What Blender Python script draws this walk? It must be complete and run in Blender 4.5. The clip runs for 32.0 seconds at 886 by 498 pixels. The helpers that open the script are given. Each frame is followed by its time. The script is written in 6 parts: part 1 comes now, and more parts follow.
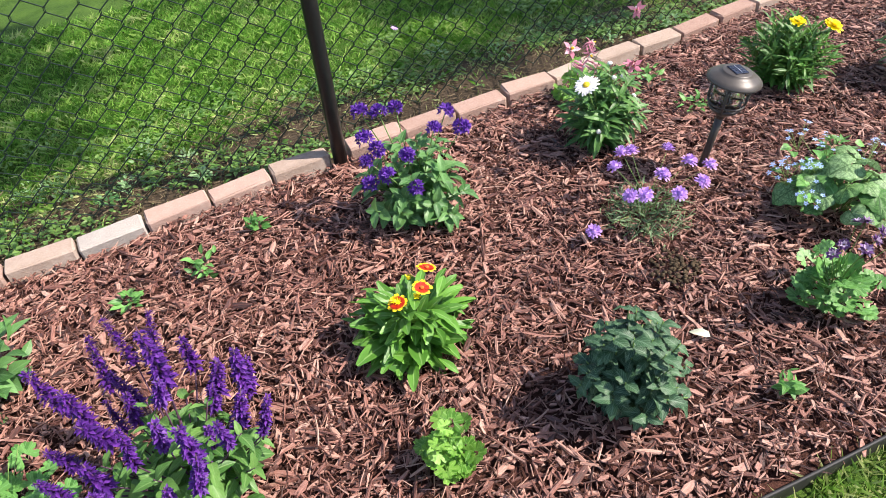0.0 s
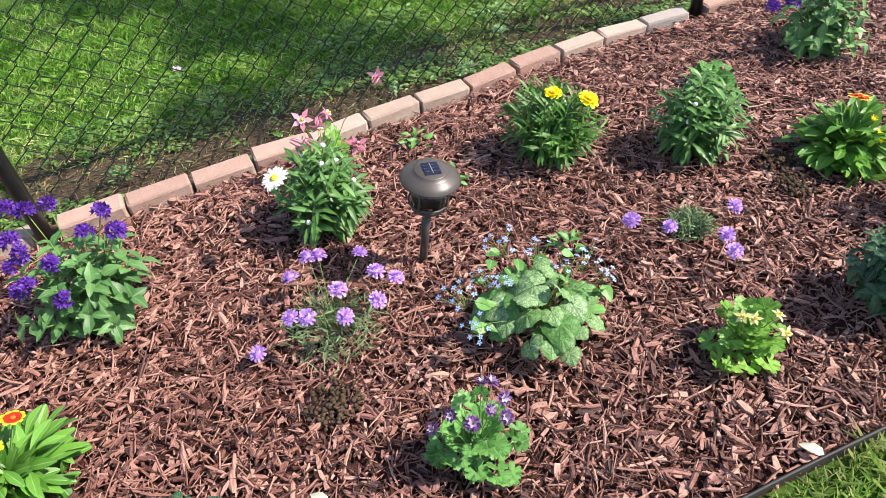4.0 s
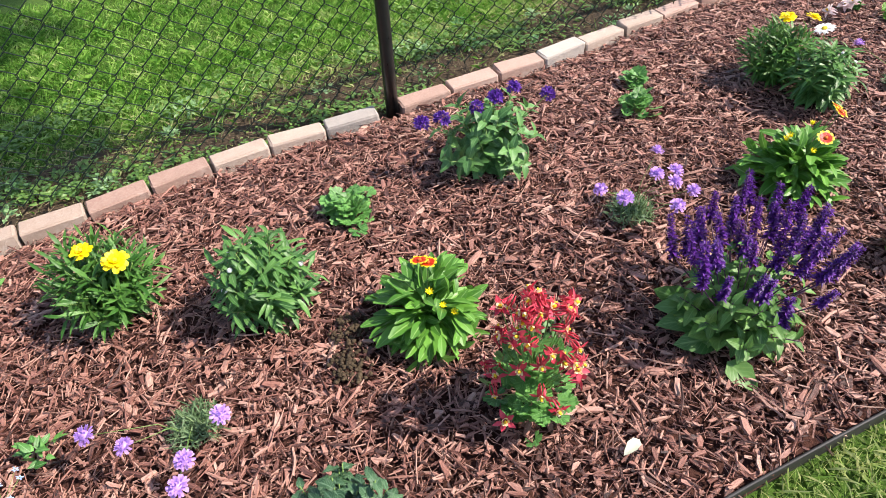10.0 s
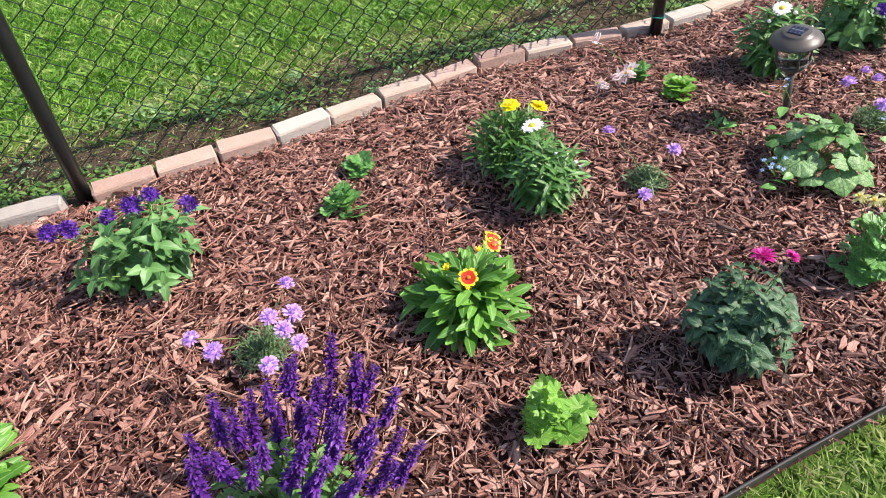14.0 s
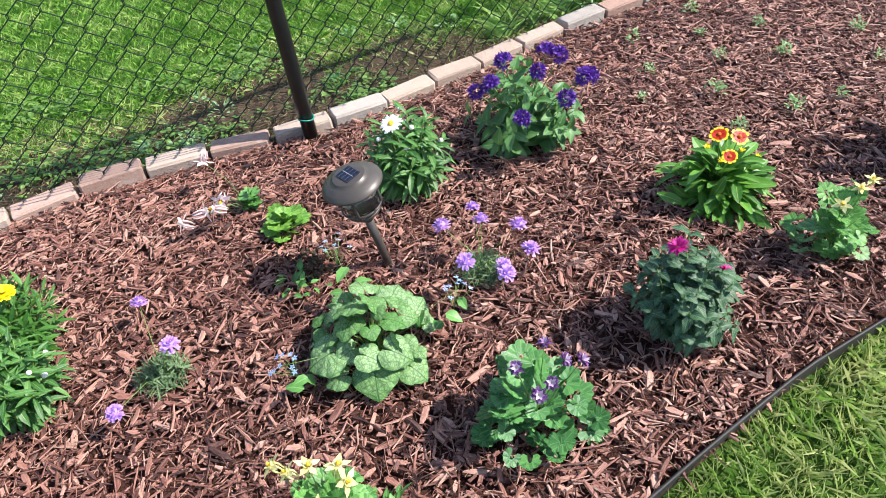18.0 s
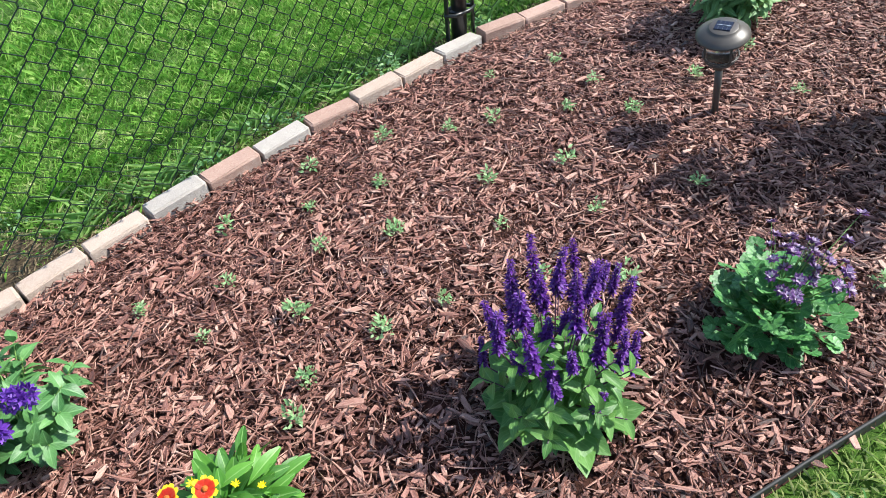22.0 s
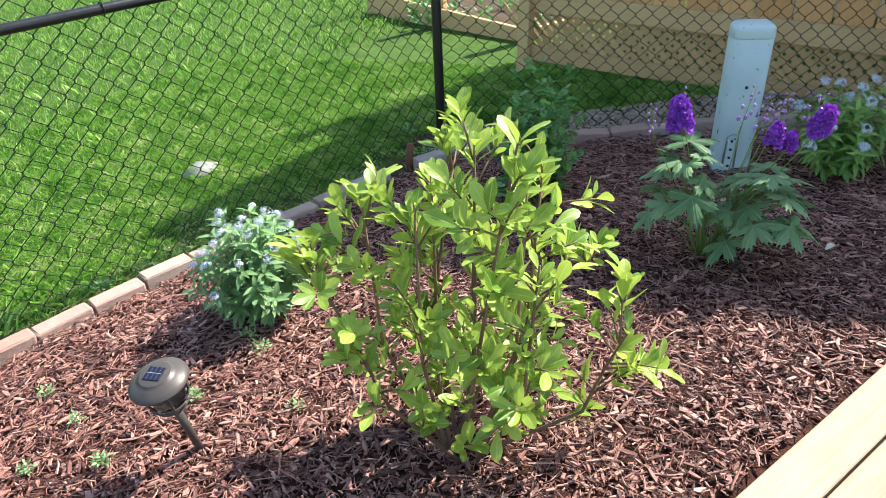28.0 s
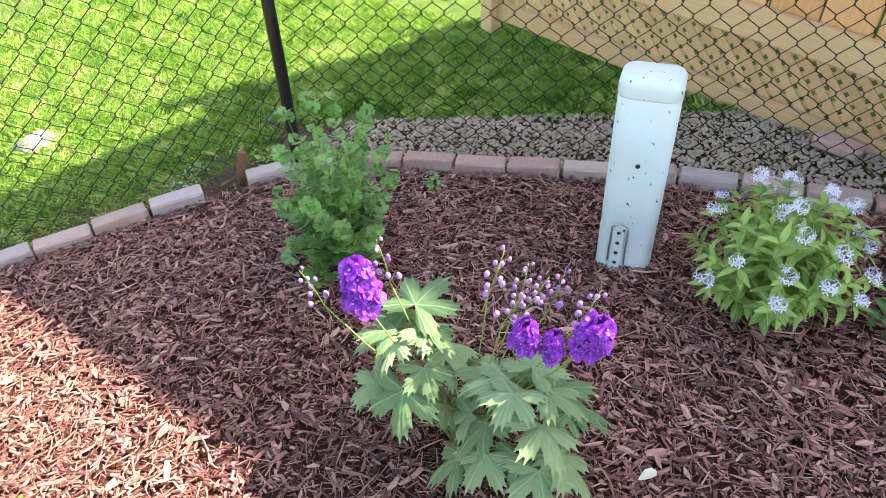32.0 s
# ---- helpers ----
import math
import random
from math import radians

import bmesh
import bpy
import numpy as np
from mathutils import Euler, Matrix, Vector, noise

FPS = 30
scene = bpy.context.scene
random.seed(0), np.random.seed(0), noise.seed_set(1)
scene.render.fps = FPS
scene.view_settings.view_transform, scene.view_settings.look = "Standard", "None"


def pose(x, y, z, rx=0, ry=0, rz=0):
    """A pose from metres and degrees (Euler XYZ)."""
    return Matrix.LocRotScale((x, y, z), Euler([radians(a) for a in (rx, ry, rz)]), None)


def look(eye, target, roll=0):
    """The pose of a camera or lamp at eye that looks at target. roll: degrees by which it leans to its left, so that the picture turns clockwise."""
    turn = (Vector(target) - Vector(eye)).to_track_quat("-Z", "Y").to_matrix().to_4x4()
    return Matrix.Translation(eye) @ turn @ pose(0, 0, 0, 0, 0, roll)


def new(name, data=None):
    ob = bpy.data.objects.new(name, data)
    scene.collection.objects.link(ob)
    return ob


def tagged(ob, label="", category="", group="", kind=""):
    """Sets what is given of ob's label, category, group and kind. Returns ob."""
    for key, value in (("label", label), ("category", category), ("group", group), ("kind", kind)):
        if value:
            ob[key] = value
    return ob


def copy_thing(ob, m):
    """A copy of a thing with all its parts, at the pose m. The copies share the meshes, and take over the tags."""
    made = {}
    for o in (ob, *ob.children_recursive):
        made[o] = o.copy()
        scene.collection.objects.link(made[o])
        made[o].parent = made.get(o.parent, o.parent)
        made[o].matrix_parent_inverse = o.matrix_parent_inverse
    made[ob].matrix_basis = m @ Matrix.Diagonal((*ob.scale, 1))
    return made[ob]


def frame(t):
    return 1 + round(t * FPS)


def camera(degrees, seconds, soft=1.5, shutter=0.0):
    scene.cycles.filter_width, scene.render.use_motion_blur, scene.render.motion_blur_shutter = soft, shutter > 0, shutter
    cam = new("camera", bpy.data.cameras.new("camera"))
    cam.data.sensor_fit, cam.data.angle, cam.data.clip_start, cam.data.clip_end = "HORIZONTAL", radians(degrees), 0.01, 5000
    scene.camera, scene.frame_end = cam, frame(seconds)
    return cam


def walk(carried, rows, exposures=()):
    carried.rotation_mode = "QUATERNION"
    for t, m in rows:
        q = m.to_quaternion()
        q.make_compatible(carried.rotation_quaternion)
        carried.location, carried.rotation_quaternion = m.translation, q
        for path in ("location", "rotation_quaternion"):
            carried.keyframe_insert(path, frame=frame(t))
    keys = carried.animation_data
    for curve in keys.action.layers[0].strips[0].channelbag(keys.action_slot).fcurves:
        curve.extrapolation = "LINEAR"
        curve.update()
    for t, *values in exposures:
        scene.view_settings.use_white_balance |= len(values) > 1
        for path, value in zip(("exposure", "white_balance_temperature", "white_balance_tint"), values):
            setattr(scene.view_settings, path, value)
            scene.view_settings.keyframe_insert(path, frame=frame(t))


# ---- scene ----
cam = camera(65.5, 32.0, soft=0.6)
METRES, EYE, TILT, LEAN, TURN = 10.8, 1.5, 0.0, 0.0, -25.4
ROWS = [
    (0.0, 0.0, 0.0, 0.0, -2.75, -43.33, 2.92),
    (0.5, 0.012, 0.0097, 0.0004, -3.52, -44.27, 2.06),
    (1.0, 0.0226, 0.0192, 0.0017, -3.13, -45.22, 0.43),
    (1.5, 0.0318, 0.0237, 0.0017, -6.95, -46.93, 2.43),
    (2.0, 0.0449, 0.0256, 0.0034, -6.52, -45.5, 2.16),
    (2.5, 0.0609, 0.0232, 0.0065, -2.56, -44.59, 1.18),
    (4.5, 0.0966, 0.0431, 0.0081, -4.59, -45.63, 2.1),
    (5.0, 0.1046, 0.0457, 0.0088, -7.3, -45.48, 2.56),
    (5.5, 0.1182, 0.0486, 0.0098, -4.43, -44.3, 2.08),
    (6.0, 0.1379, 0.0494, 0.0105, -3.11, -43.93, 2.38),
    (6.5, 0.1487, 0.0558, 0.0098, -6.97, -44.3, 3.64),
    (7.0, 0.1581, 0.068, 0.0095, -6.83, -44.46, 1.27),
    (7.5, 0.1695, 0.0773, 0.0108, -8.16, -44.7, 1.81),
    (8.0, 0.1758, 0.0806, 0.0106, -9.64, -45.88, 2.12),
    (8.5, 0.1925, 0.0823, 0.0117, -6.85, -44.68, 2.47),
    (9.0, 0.213, 0.0834, 0.0123, -4.96, -44.18, 2.21),
    (9.5, 0.2234, 0.0849, 0.0121, -5.32, -45.45, 3.63),
    (10.0, 0.2282, 0.0902, 0.0127, -3.47, -44.68, 2.04),
    (10.5, 0.2384, 0.0969, 0.0127, -0.77, -43.45, 0.76),
    (11.0, 0.2444, 0.1004, 0.0129, -2.86, -45.0, 1.44),
    (11.5, 0.2546, 0.1039, 0.0134, -3.99, -45.77, 2.24),
    (12.0, 0.2721, 0.1059, 0.0154, -0.77, -45.55, 1.32),
    (12.5, 0.2889, 0.1059, 0.0156, 2.59, -44.38, 1.54),
    (13.0, 0.3017, 0.1109, 0.0151, -1.49, -43.96, 4.19),
    (13.5, 0.3169, 0.1276, 0.0137, -3.35, -44.95, 1.19),
    (15.5, 0.3781, 0.1533, 0.0142, -3.78, -44.56, 1.61),
    (16.0, 0.3908, 0.1638, 0.0134, -7.54, -45.23, 2.22),
    (16.5, 0.4101, 0.1811, 0.0133, -7.18, -45.43, 0.1),
    (17.0, 0.4276, 0.1891, 0.0133, -9.24, -46.86, 3.08),
    (17.5, 0.4525, 0.1933, 0.0145, -4.29, -45.03, 1.23),
    (18.0, 0.4753, 0.1979, 0.013, -5.91, -44.99, 2.5),
    (18.5, 0.4876, 0.21, 0.0129, -7.89, -45.34, 2.4),
    (19.0, 0.5057, 0.2233, 0.014, -10.7, -42.57, 1.76),
    (19.5, 0.5175, 0.2301, 0.0134, -15.07, -42.88, 2.74),
    (20.0, 0.5352, 0.2382, 0.0133, -12.85, -42.85, 2.66),
    (20.5, 0.5551, 0.2424, 0.0147, -11.94, -43.19, 1.52),
    (21.0, 0.567, 0.2517, 0.0148, -12.09, -44.94, 2.87),
    (21.5, 0.5822, 0.2658, 0.0167, -12.71, -45.45, 1.66),
    (22.0, 0.5975, 0.2699, 0.018, -18.72, -44.66, 3.77),
    (22.5, 0.6162, 0.2721, 0.0202, -18.82, -43.95, 2.51),
    (23.0, 0.6341, 0.27, 0.0231, -17.54, -43.06, 3.2),
    (23.5, 0.6491, 0.2786, 0.0234, -24.71, -40.6, 3.47),
    (24.0, 0.665, 0.2941, 0.0259, -31.51, -37.12, 2.31),
    (24.5, 0.6725, 0.2982, 0.0267, -36.43, -35.99, 2.25),
    (25.0, 0.6757, 0.296, 0.0283, -38.87, -33.4, 2.25),
    (25.5, 0.6782, 0.2955, 0.0313, -40.56, -29.93, 3.45),
    (26.0, 0.6801, 0.2955, 0.0321, -44.71, -27.59, 3.17),
    (26.5, 0.6844, 0.2961, 0.032, -49.11, -28.14, 3.44),
    (28.5, 0.7333, 0.2731, 0.0347, -30.93, -32.49, -0.28),
    (29.0, 0.7508, 0.2805, 0.0398, -27.69, -36.08, -2.0),
    (29.5, 0.7664, 0.281, 0.0416, -28.77, -36.44, 0.47),
    (30.0, 0.7935, 0.279, 0.0431, -25.61, -37.03, 0.4),
    (30.5, 0.8144, 0.2811, 0.044, -24.57, -37.13, 1.21),
    (31.0, 0.8405, 0.2946, 0.0438, -26.54, -37.46, -0.04),
    (31.5, 0.8656, 0.3033, 0.0461, -29.27, -38.62, 1.1),
    (32.0, 0.8897, 0.3031, 0.049, -24.42, -40.52, 0.8),
]
walk(cam, [(t, pose(0, 0, EYE, TILT, LEAN, TURN) @ pose(METRES * x, METRES * y, METRES * z, 90 + pitch, roll, yaw)) for t, x, y, z, yaw, pitch, roll in ROWS],
     exposures=[(0.0, 1.08, 6850, 16), (15.0, 1.08, 6850, 15.5), (20.0, 1.14, 6250, 9.5), (22.5, 1.2, 6250, 7.5), (24.0, 1.42, 6450, 10), (26.0, 1.48, 6500, 12), (29.0, 1.6, 6900, 14), (31.0, 2.42, 7800, 21.5), (32.0, 2.72, 7900, 26)])

# ---- light: clear sky and a sun low over the far end of the bed ----
SUN_EL, SUN_AZ = radians(50), radians(-28)  # azimuth from +x towards +y
to_sun = Vector((math.cos(SUN_EL) * math.cos(SUN_AZ), math.cos(SUN_EL) * math.sin(SUN_AZ), math.sin(SUN_EL)))
world = bpy.data.worlds.new("sky")
scene.world = world
world.use_nodes = True
sky = world.node_tree.nodes.new("ShaderNodeTexSky")
sky.sky_type, sky.sun_disc, sky.sun_elevation, sky.sun_rotation = "NISHITA", False, SUN_EL, math.pi / 2 - SUN_AZ
world.node_tree.links.new(sky.outputs[0], world.node_tree.nodes["Background"].inputs[0])
world.node_tree.nodes["Background"].inputs[1].default_value = 0.121
sun = new("sun", bpy.data.lights.new("sun", "SUN"))
sun.data.energy, sun.data.angle, sun.data.color = 4.2, radians(0.55), (1.0, 0.95, 0.88)
sun.matrix_world = look(to_sun * 30, (0, 0, 0))


# ---- mesh kit ----
def ground(x, y):
    """Height of the gently sloping ground."""
    return 0.0207 * np.clip(x, -5, 18) - 0.0693 * np.clip(y, -5, 9) + 0.0358


def tem(verts, faces, uv=None, mats=None):
    """A piece of mesh as arrays, to be scattered."""
    v = np.array(verts, float)
    loops = np.array([i for f in faces for i in f], int)
    sizes = np.array([len(f) for f in faces], int)
    uv = np.zeros((len(v), 2)) if uv is None else np.array(uv, float)
    return v, loops, sizes, uv, np.zeros(len(sizes), int) if mats is None else np.array(mats, int)


def put(t, m):
    """Copies of a piece at an array of 4 x 4 matrices, as one piece."""
    v, loops, sizes, uv, mats = t
    m = np.asarray(m, float).reshape(-1, 4, 4)
    k, n = len(m), len(v)
    out = np.einsum("kij,nj->kni", m[:, :3, :3], v) + m[:, None, :3, 3]
    return (out.reshape(-1, 3), (loops[None] + n * np.arange(k)[:, None]).ravel(), np.tile(sizes, k), np.tile(uv, (k, 1)), np.tile(mats, k))


def join(*ts):
    off, parts = 0, []
    for t in ts:
        parts.append((t[0], t[1] + off, t[2], t[3], t[4]))
        off += len(t[0])
    return tuple(np.concatenate([p[i] for p in parts]) for i in range(5))


def mesh(name, t, *materials, smooth=True):
    v, loops, sizes, uv, mats = t
    me = bpy.data.meshes.new(name)
    me.vertices.add(len(v)), me.loops.add(len(loops)), me.polygons.add(len(sizes))
    me.vertices.foreach_set("co", v.astype(np.float32).ravel())
    me.loops.foreach_set("vertex_index", loops.astype(np.int32))
    me.polygons.foreach_set("loop_start", np.concatenate([[0], np.cumsum(sizes)[:-1]]).astype(np.int32))
    me.polygons.foreach_set("material_index", mats.astype(np.int32))
    me.polygons.foreach_set("use_smooth", np.full(len(sizes), smooth))
    me.uv_layers.new(name="UVMap").data.foreach_set("uv", uv[loops].astype(np.float32).ravel())
    for m in materials:
        me.materials.append(m)
    me.update(calc_edges=True)
    return me


def part(name, me, parent=None, m=None, label=""):
    ob = new(name, me)
    if parent:
        ob.parent = parent
    if m is not None:
        ob.matrix_basis = m
    return tagged(ob, label, kind="stuff" if name in ("foliage", "stem_tuft", "leaves", "flower_stalk", "chain_link_mesh") else "")


def leaf_parts(p, t, m, material, name="leaf", limit=300):
    """Leaves as parts that share one mesh; those past the limit joined."""
    key = (id(t), material.name)
    if key not in LEAF_MESHES:
        LEAF_MESHES[key] = mesh(name, t, material)
    for a in m[:limit]:
        part(name, LEAF_MESHES[key], p, Matrix(a.tolist()))
    if len(m) > limit:
        part("foliage", mesh("foliage", put(t, m[limit:]), material), p)


LEAF_MESHES = {}


def thing(name, x, y, label, category, group="", rz=0, z=None, s=1.0):
    ob = new(name)
    ob.empty_display_size = 0.1
    ob.matrix_basis = pose(x, y, float(ground(x, y)) if z is None else z, 0, 0, rz) @ Matrix.Scale(s, 4)
    return tagged(ob, label, category, group)


def unit(a):
    a = np.asarray(a, float)
    return a / np.maximum(np.linalg.norm(a, axis=-1, keepdims=True), 1e-9)


def frames(pos, axis, normal, scale):
    """Matrices that lay +y along axis and +z near normal."""
    y = unit(axis)
    x = unit(np.cross(y, normal))
    z = np.cross(x, y)
    s = np.asarray(scale, float)
    s = np.repeat(s[:, None], 3, 1) if s.ndim == 1 else s
    m = np.zeros((len(y), 4, 4))
    m[:, :3, 0], m[:, :3, 1], m[:, :3, 2], m[:, :3, 3], m[:, 3, 3] = x * s[:, :1], y * s[:, 1:2], z * s[:, 2:3], pos, 1
    return m


def blade(width, nu=6, fold=0.25, curl=0.25, wave=0.0, teeth=0.0):
    """A leaf of length 1 along +y: half-width by width(u), folded on its midrib and curled down."""
    v, uv, f = [], [], []
    for i in range(nu + 1):
        u = i / nu
        w = max(width(u), 0.002)
        if teeth and 0 < i < nu:
            w *= 1 + (teeth if i % 2 else -teeth)
        y, z = u, -curl * u * u
        for s in (-1, -0.5, 0, 0.5, 1):
            v.append((s * w, y, z + fold * abs(s) * w + wave * math.sin(9 * u + 2 * s) * abs(s) * w))
            uv.append((u, 0.5 + 0.5 * s))
    for i in range(nu):
        for j in range(4):
            a = i * 5 + j
            f.append((a, a + 1, a + 6, a + 5))
    return tem(v, f, uv)


def simple_blade(width, nu=4, fold=0.3, curl=0.3):
    """A cheaper leaf with one vertex row to each side of the midrib."""
    v, uv, f = [], [], []
    for i in range(nu + 1):
        u = i / nu
        w = max(width(u), 0.002)
        for s in (-1, 0, 1):
            v.append((s * w, u, -curl * u * u + fold * abs(s) * w))
            uv.append((u, 0.5 + 0.5 * s))
    for i in range(nu):
        for j in range(2):
            a = i * 3 + j
            f.append((a, a + 1, a + 4, a + 3))
    return tem(v, f, uv)


def fan(radius, n=24, span=330, cup=0.12, crinkle=0.06, lobes=3):
    """A lobed leaf around its stalk: radius(angle), angle 0 along +y, in degrees."""
    v, uv, f = [(0, 0, 0)], [(0, 0.5)], []
    for i in range(n + 1):
        a = -span / 2 + span * i / n
        r = radius(a)
        for q in (0.5, 1.0):
            v.append((r * q * math.sin(radians(a)), r * q * math.cos(radians(a)), cup * (r * q) ** 2 * 1.5 + crinkle * q * math.cos(radians(a) * lobes * 2)))
            uv.append((r * q, 0.5 + 0.5 * math.sin(radians(a) * lobes)))
    for i in range(n):
        a = 1 + 2 * i
        f += [(0, a + 2, a), (a, a + 2, a + 3, a + 1)]
    return tem(v, f, uv)


def tube(points, r0, r1, sides=5):
    p = np.array(points, float)
    d = unit(np.gradient(p, axis=0))
    ref = np.array([0.3, 0.9, 0.1]) if abs(d[0][2]) > 0.6 else np.array([0, 0, 1.0])
    a = unit(np.cross(d, ref))
    b = np.cross(d, a)
    n = len(p)
    r = np.linspace(r0, r1, n)[:, None, None]
    th = np.linspace(0, 2 * np.pi, sides, endpoint=False)
    v = (p[:, None] + r * (a[:, None] * np.cos(th)[None, :, None] + b[:, None] * np.sin(th)[None, :, None])).reshape(-1, 3)
    f = [(i * sides + j, i * sides + (j + 1) % sides, (i + 1) * sides + (j + 1) % sides, (i + 1) * sides + j) for i in range(n - 1) for j in range(sides)]
    f += [tuple(range(sides))[::-1], tuple(range((n - 1) * sides, n * sides))]
    uv = [(i / (n - 1), j / sides) for i in range(n) for j in range(sides)]
    return tem(v, f, uv)


def lathe(profile, sides=24, top=True):
    """A turned shape: profile of (radius, z)."""
    v, f, uv = [], [], []
    n = len(profile)
    for i, (r, z) in enumerate(profile):
        for j in range(sides):
            a = 2 * math.pi * j / sides
            v.append((r * math.cos(a), r * math.sin(a), z))
            uv.append((j / sides, i / n))
    for i in range(n - 1):
        for j in range(sides):
            f.append((i * sides + j, i * sides + (j + 1) % sides, (i + 1) * sides + (j + 1) % sides, (i + 1) * sides + j))
    if top:
        f += [tuple(range(sides))[::-1], tuple(range((n - 1) * sides, n * sides))]
    return tem(v, f, uv)


def box(sx, sy, sz, bevel=0.004, segments=1):
    """A bevelled box standing on its base centre."""
    bm = bmesh.new()
    bmesh.ops.create_cube(bm, size=1, matrix=Matrix.Translation((0, 0, sz / 2)) @ Matrix.Diagonal((sx, sy, sz, 1)))
    if bevel:
        bmesh.ops.bevel(bm, geom=bm.edges[:], offset=bevel, segments=segments, affect="EDGES")
    t = tem([v.co[:] for v in bm.verts], [[v.index for v in f.verts] for f in bm.faces])
    bm.free()
    return t


def at(t, x=0, y=0, z=0, rx=0, ry=0, rz=0, s=1.0):
    return put(t, np.array(pose(x, y, z, rx, ry, rz) @ Matrix.Scale(s, 4)))


def rnd(a, b, k=None):
    return np.random.uniform(a, b, k)


# ---- materials ----
def nodes_of(name, rough=0.6, spec=0.4):
    m = bpy.data.materials.new(name)
    m.use_nodes = True
    nt = m.node_tree
    b = nt.nodes["Principled BSDF"]
    b.inputs["Roughness"].default_value = rough
    b.inputs["Specular IOR Level"].default_value = spec
    return m, nt, b


def ramp(nt, fac, stops):
    r = nt.nodes.new("ShaderNodeValToRGB")
    while len(r.color_ramp.elements) < len(stops):
        r.color_ramp.elements.new(0.5)
    for e, (p, c) in zip(r.color_ramp.elements, stops):
        e.position, e.color = p, (*c, 1)
    nt.links.new(fac, r.inputs[0])
    return r.outputs[0]


def tex(nt, scale, detail=4, coord="Object", kind="ShaderNodeTexNoise", stretch=None, rough=0.55):
    c = nt.nodes.new("ShaderNodeTexCoord").outputs[coord]
    if stretch:
        mp = nt.nodes.new("ShaderNodeMapping")
        mp.inputs["Scale"].default_value = stretch
        nt.links.new(c, mp.inputs[0])
        c = mp.outputs[0]
    n = nt.nodes.new(kind)
    n.inputs["Scale"].default_value = scale
    if kind == "ShaderNodeTexNoise":
        n.inputs["Detail"].default_value, n.inputs["Roughness"].default_value = detail, rough
    nt.links.new(c, n.inputs["Vector"])
    return n


def maths(nt, op, a, b=0.0, clamp=False):
    n = nt.nodes.new("ShaderNodeMath")
    n.operation, n.use_clamp = op, clamp
    for i, x in enumerate((a, b)):
        if isinstance(x, (int, float)):
            n.inputs[i].default_value = x
        else:
            nt.links.new(x, n.inputs[i])
    return n.outputs[0]


def mixc(nt, fac, a, b, mode="MIX"):
    n = nt.nodes.new("ShaderNodeMix")
    n.data_type, n.blend_type = "RGBA", mode
    for sock, x in ((n.inputs[0], fac), (n.inputs[6], a), (n.inputs[7], b)):
        if isinstance(x, (int, float)):
            sock.default_value = x
        elif isinstance(x, tuple):
            sock.default_value = (*x, 1)
        else:
            nt.links.new(x, sock)
    return n.outputs[2]


def bump(nt, b, height, strength=0.3, dist=0.01):
    n = nt.nodes.new("ShaderNodeBump")
    n.inputs["Strength"].default_value, n.inputs["Distance"].default_value = strength, dist
    nt.links.new(height, n.inputs["Height"])
    nt.links.new(n.outputs[0], b.inputs["Normal"])


def rough_by(nt, b, fac, lo, hi):
    n = nt.nodes.new("ShaderNodeMapRange")
    n.inputs[3].default_value, n.inputs[4].default_value = lo, hi
    nt.links.new(fac, n.inputs[0])
    nt.links.new(n.outputs[0], b.inputs["Roughness"])


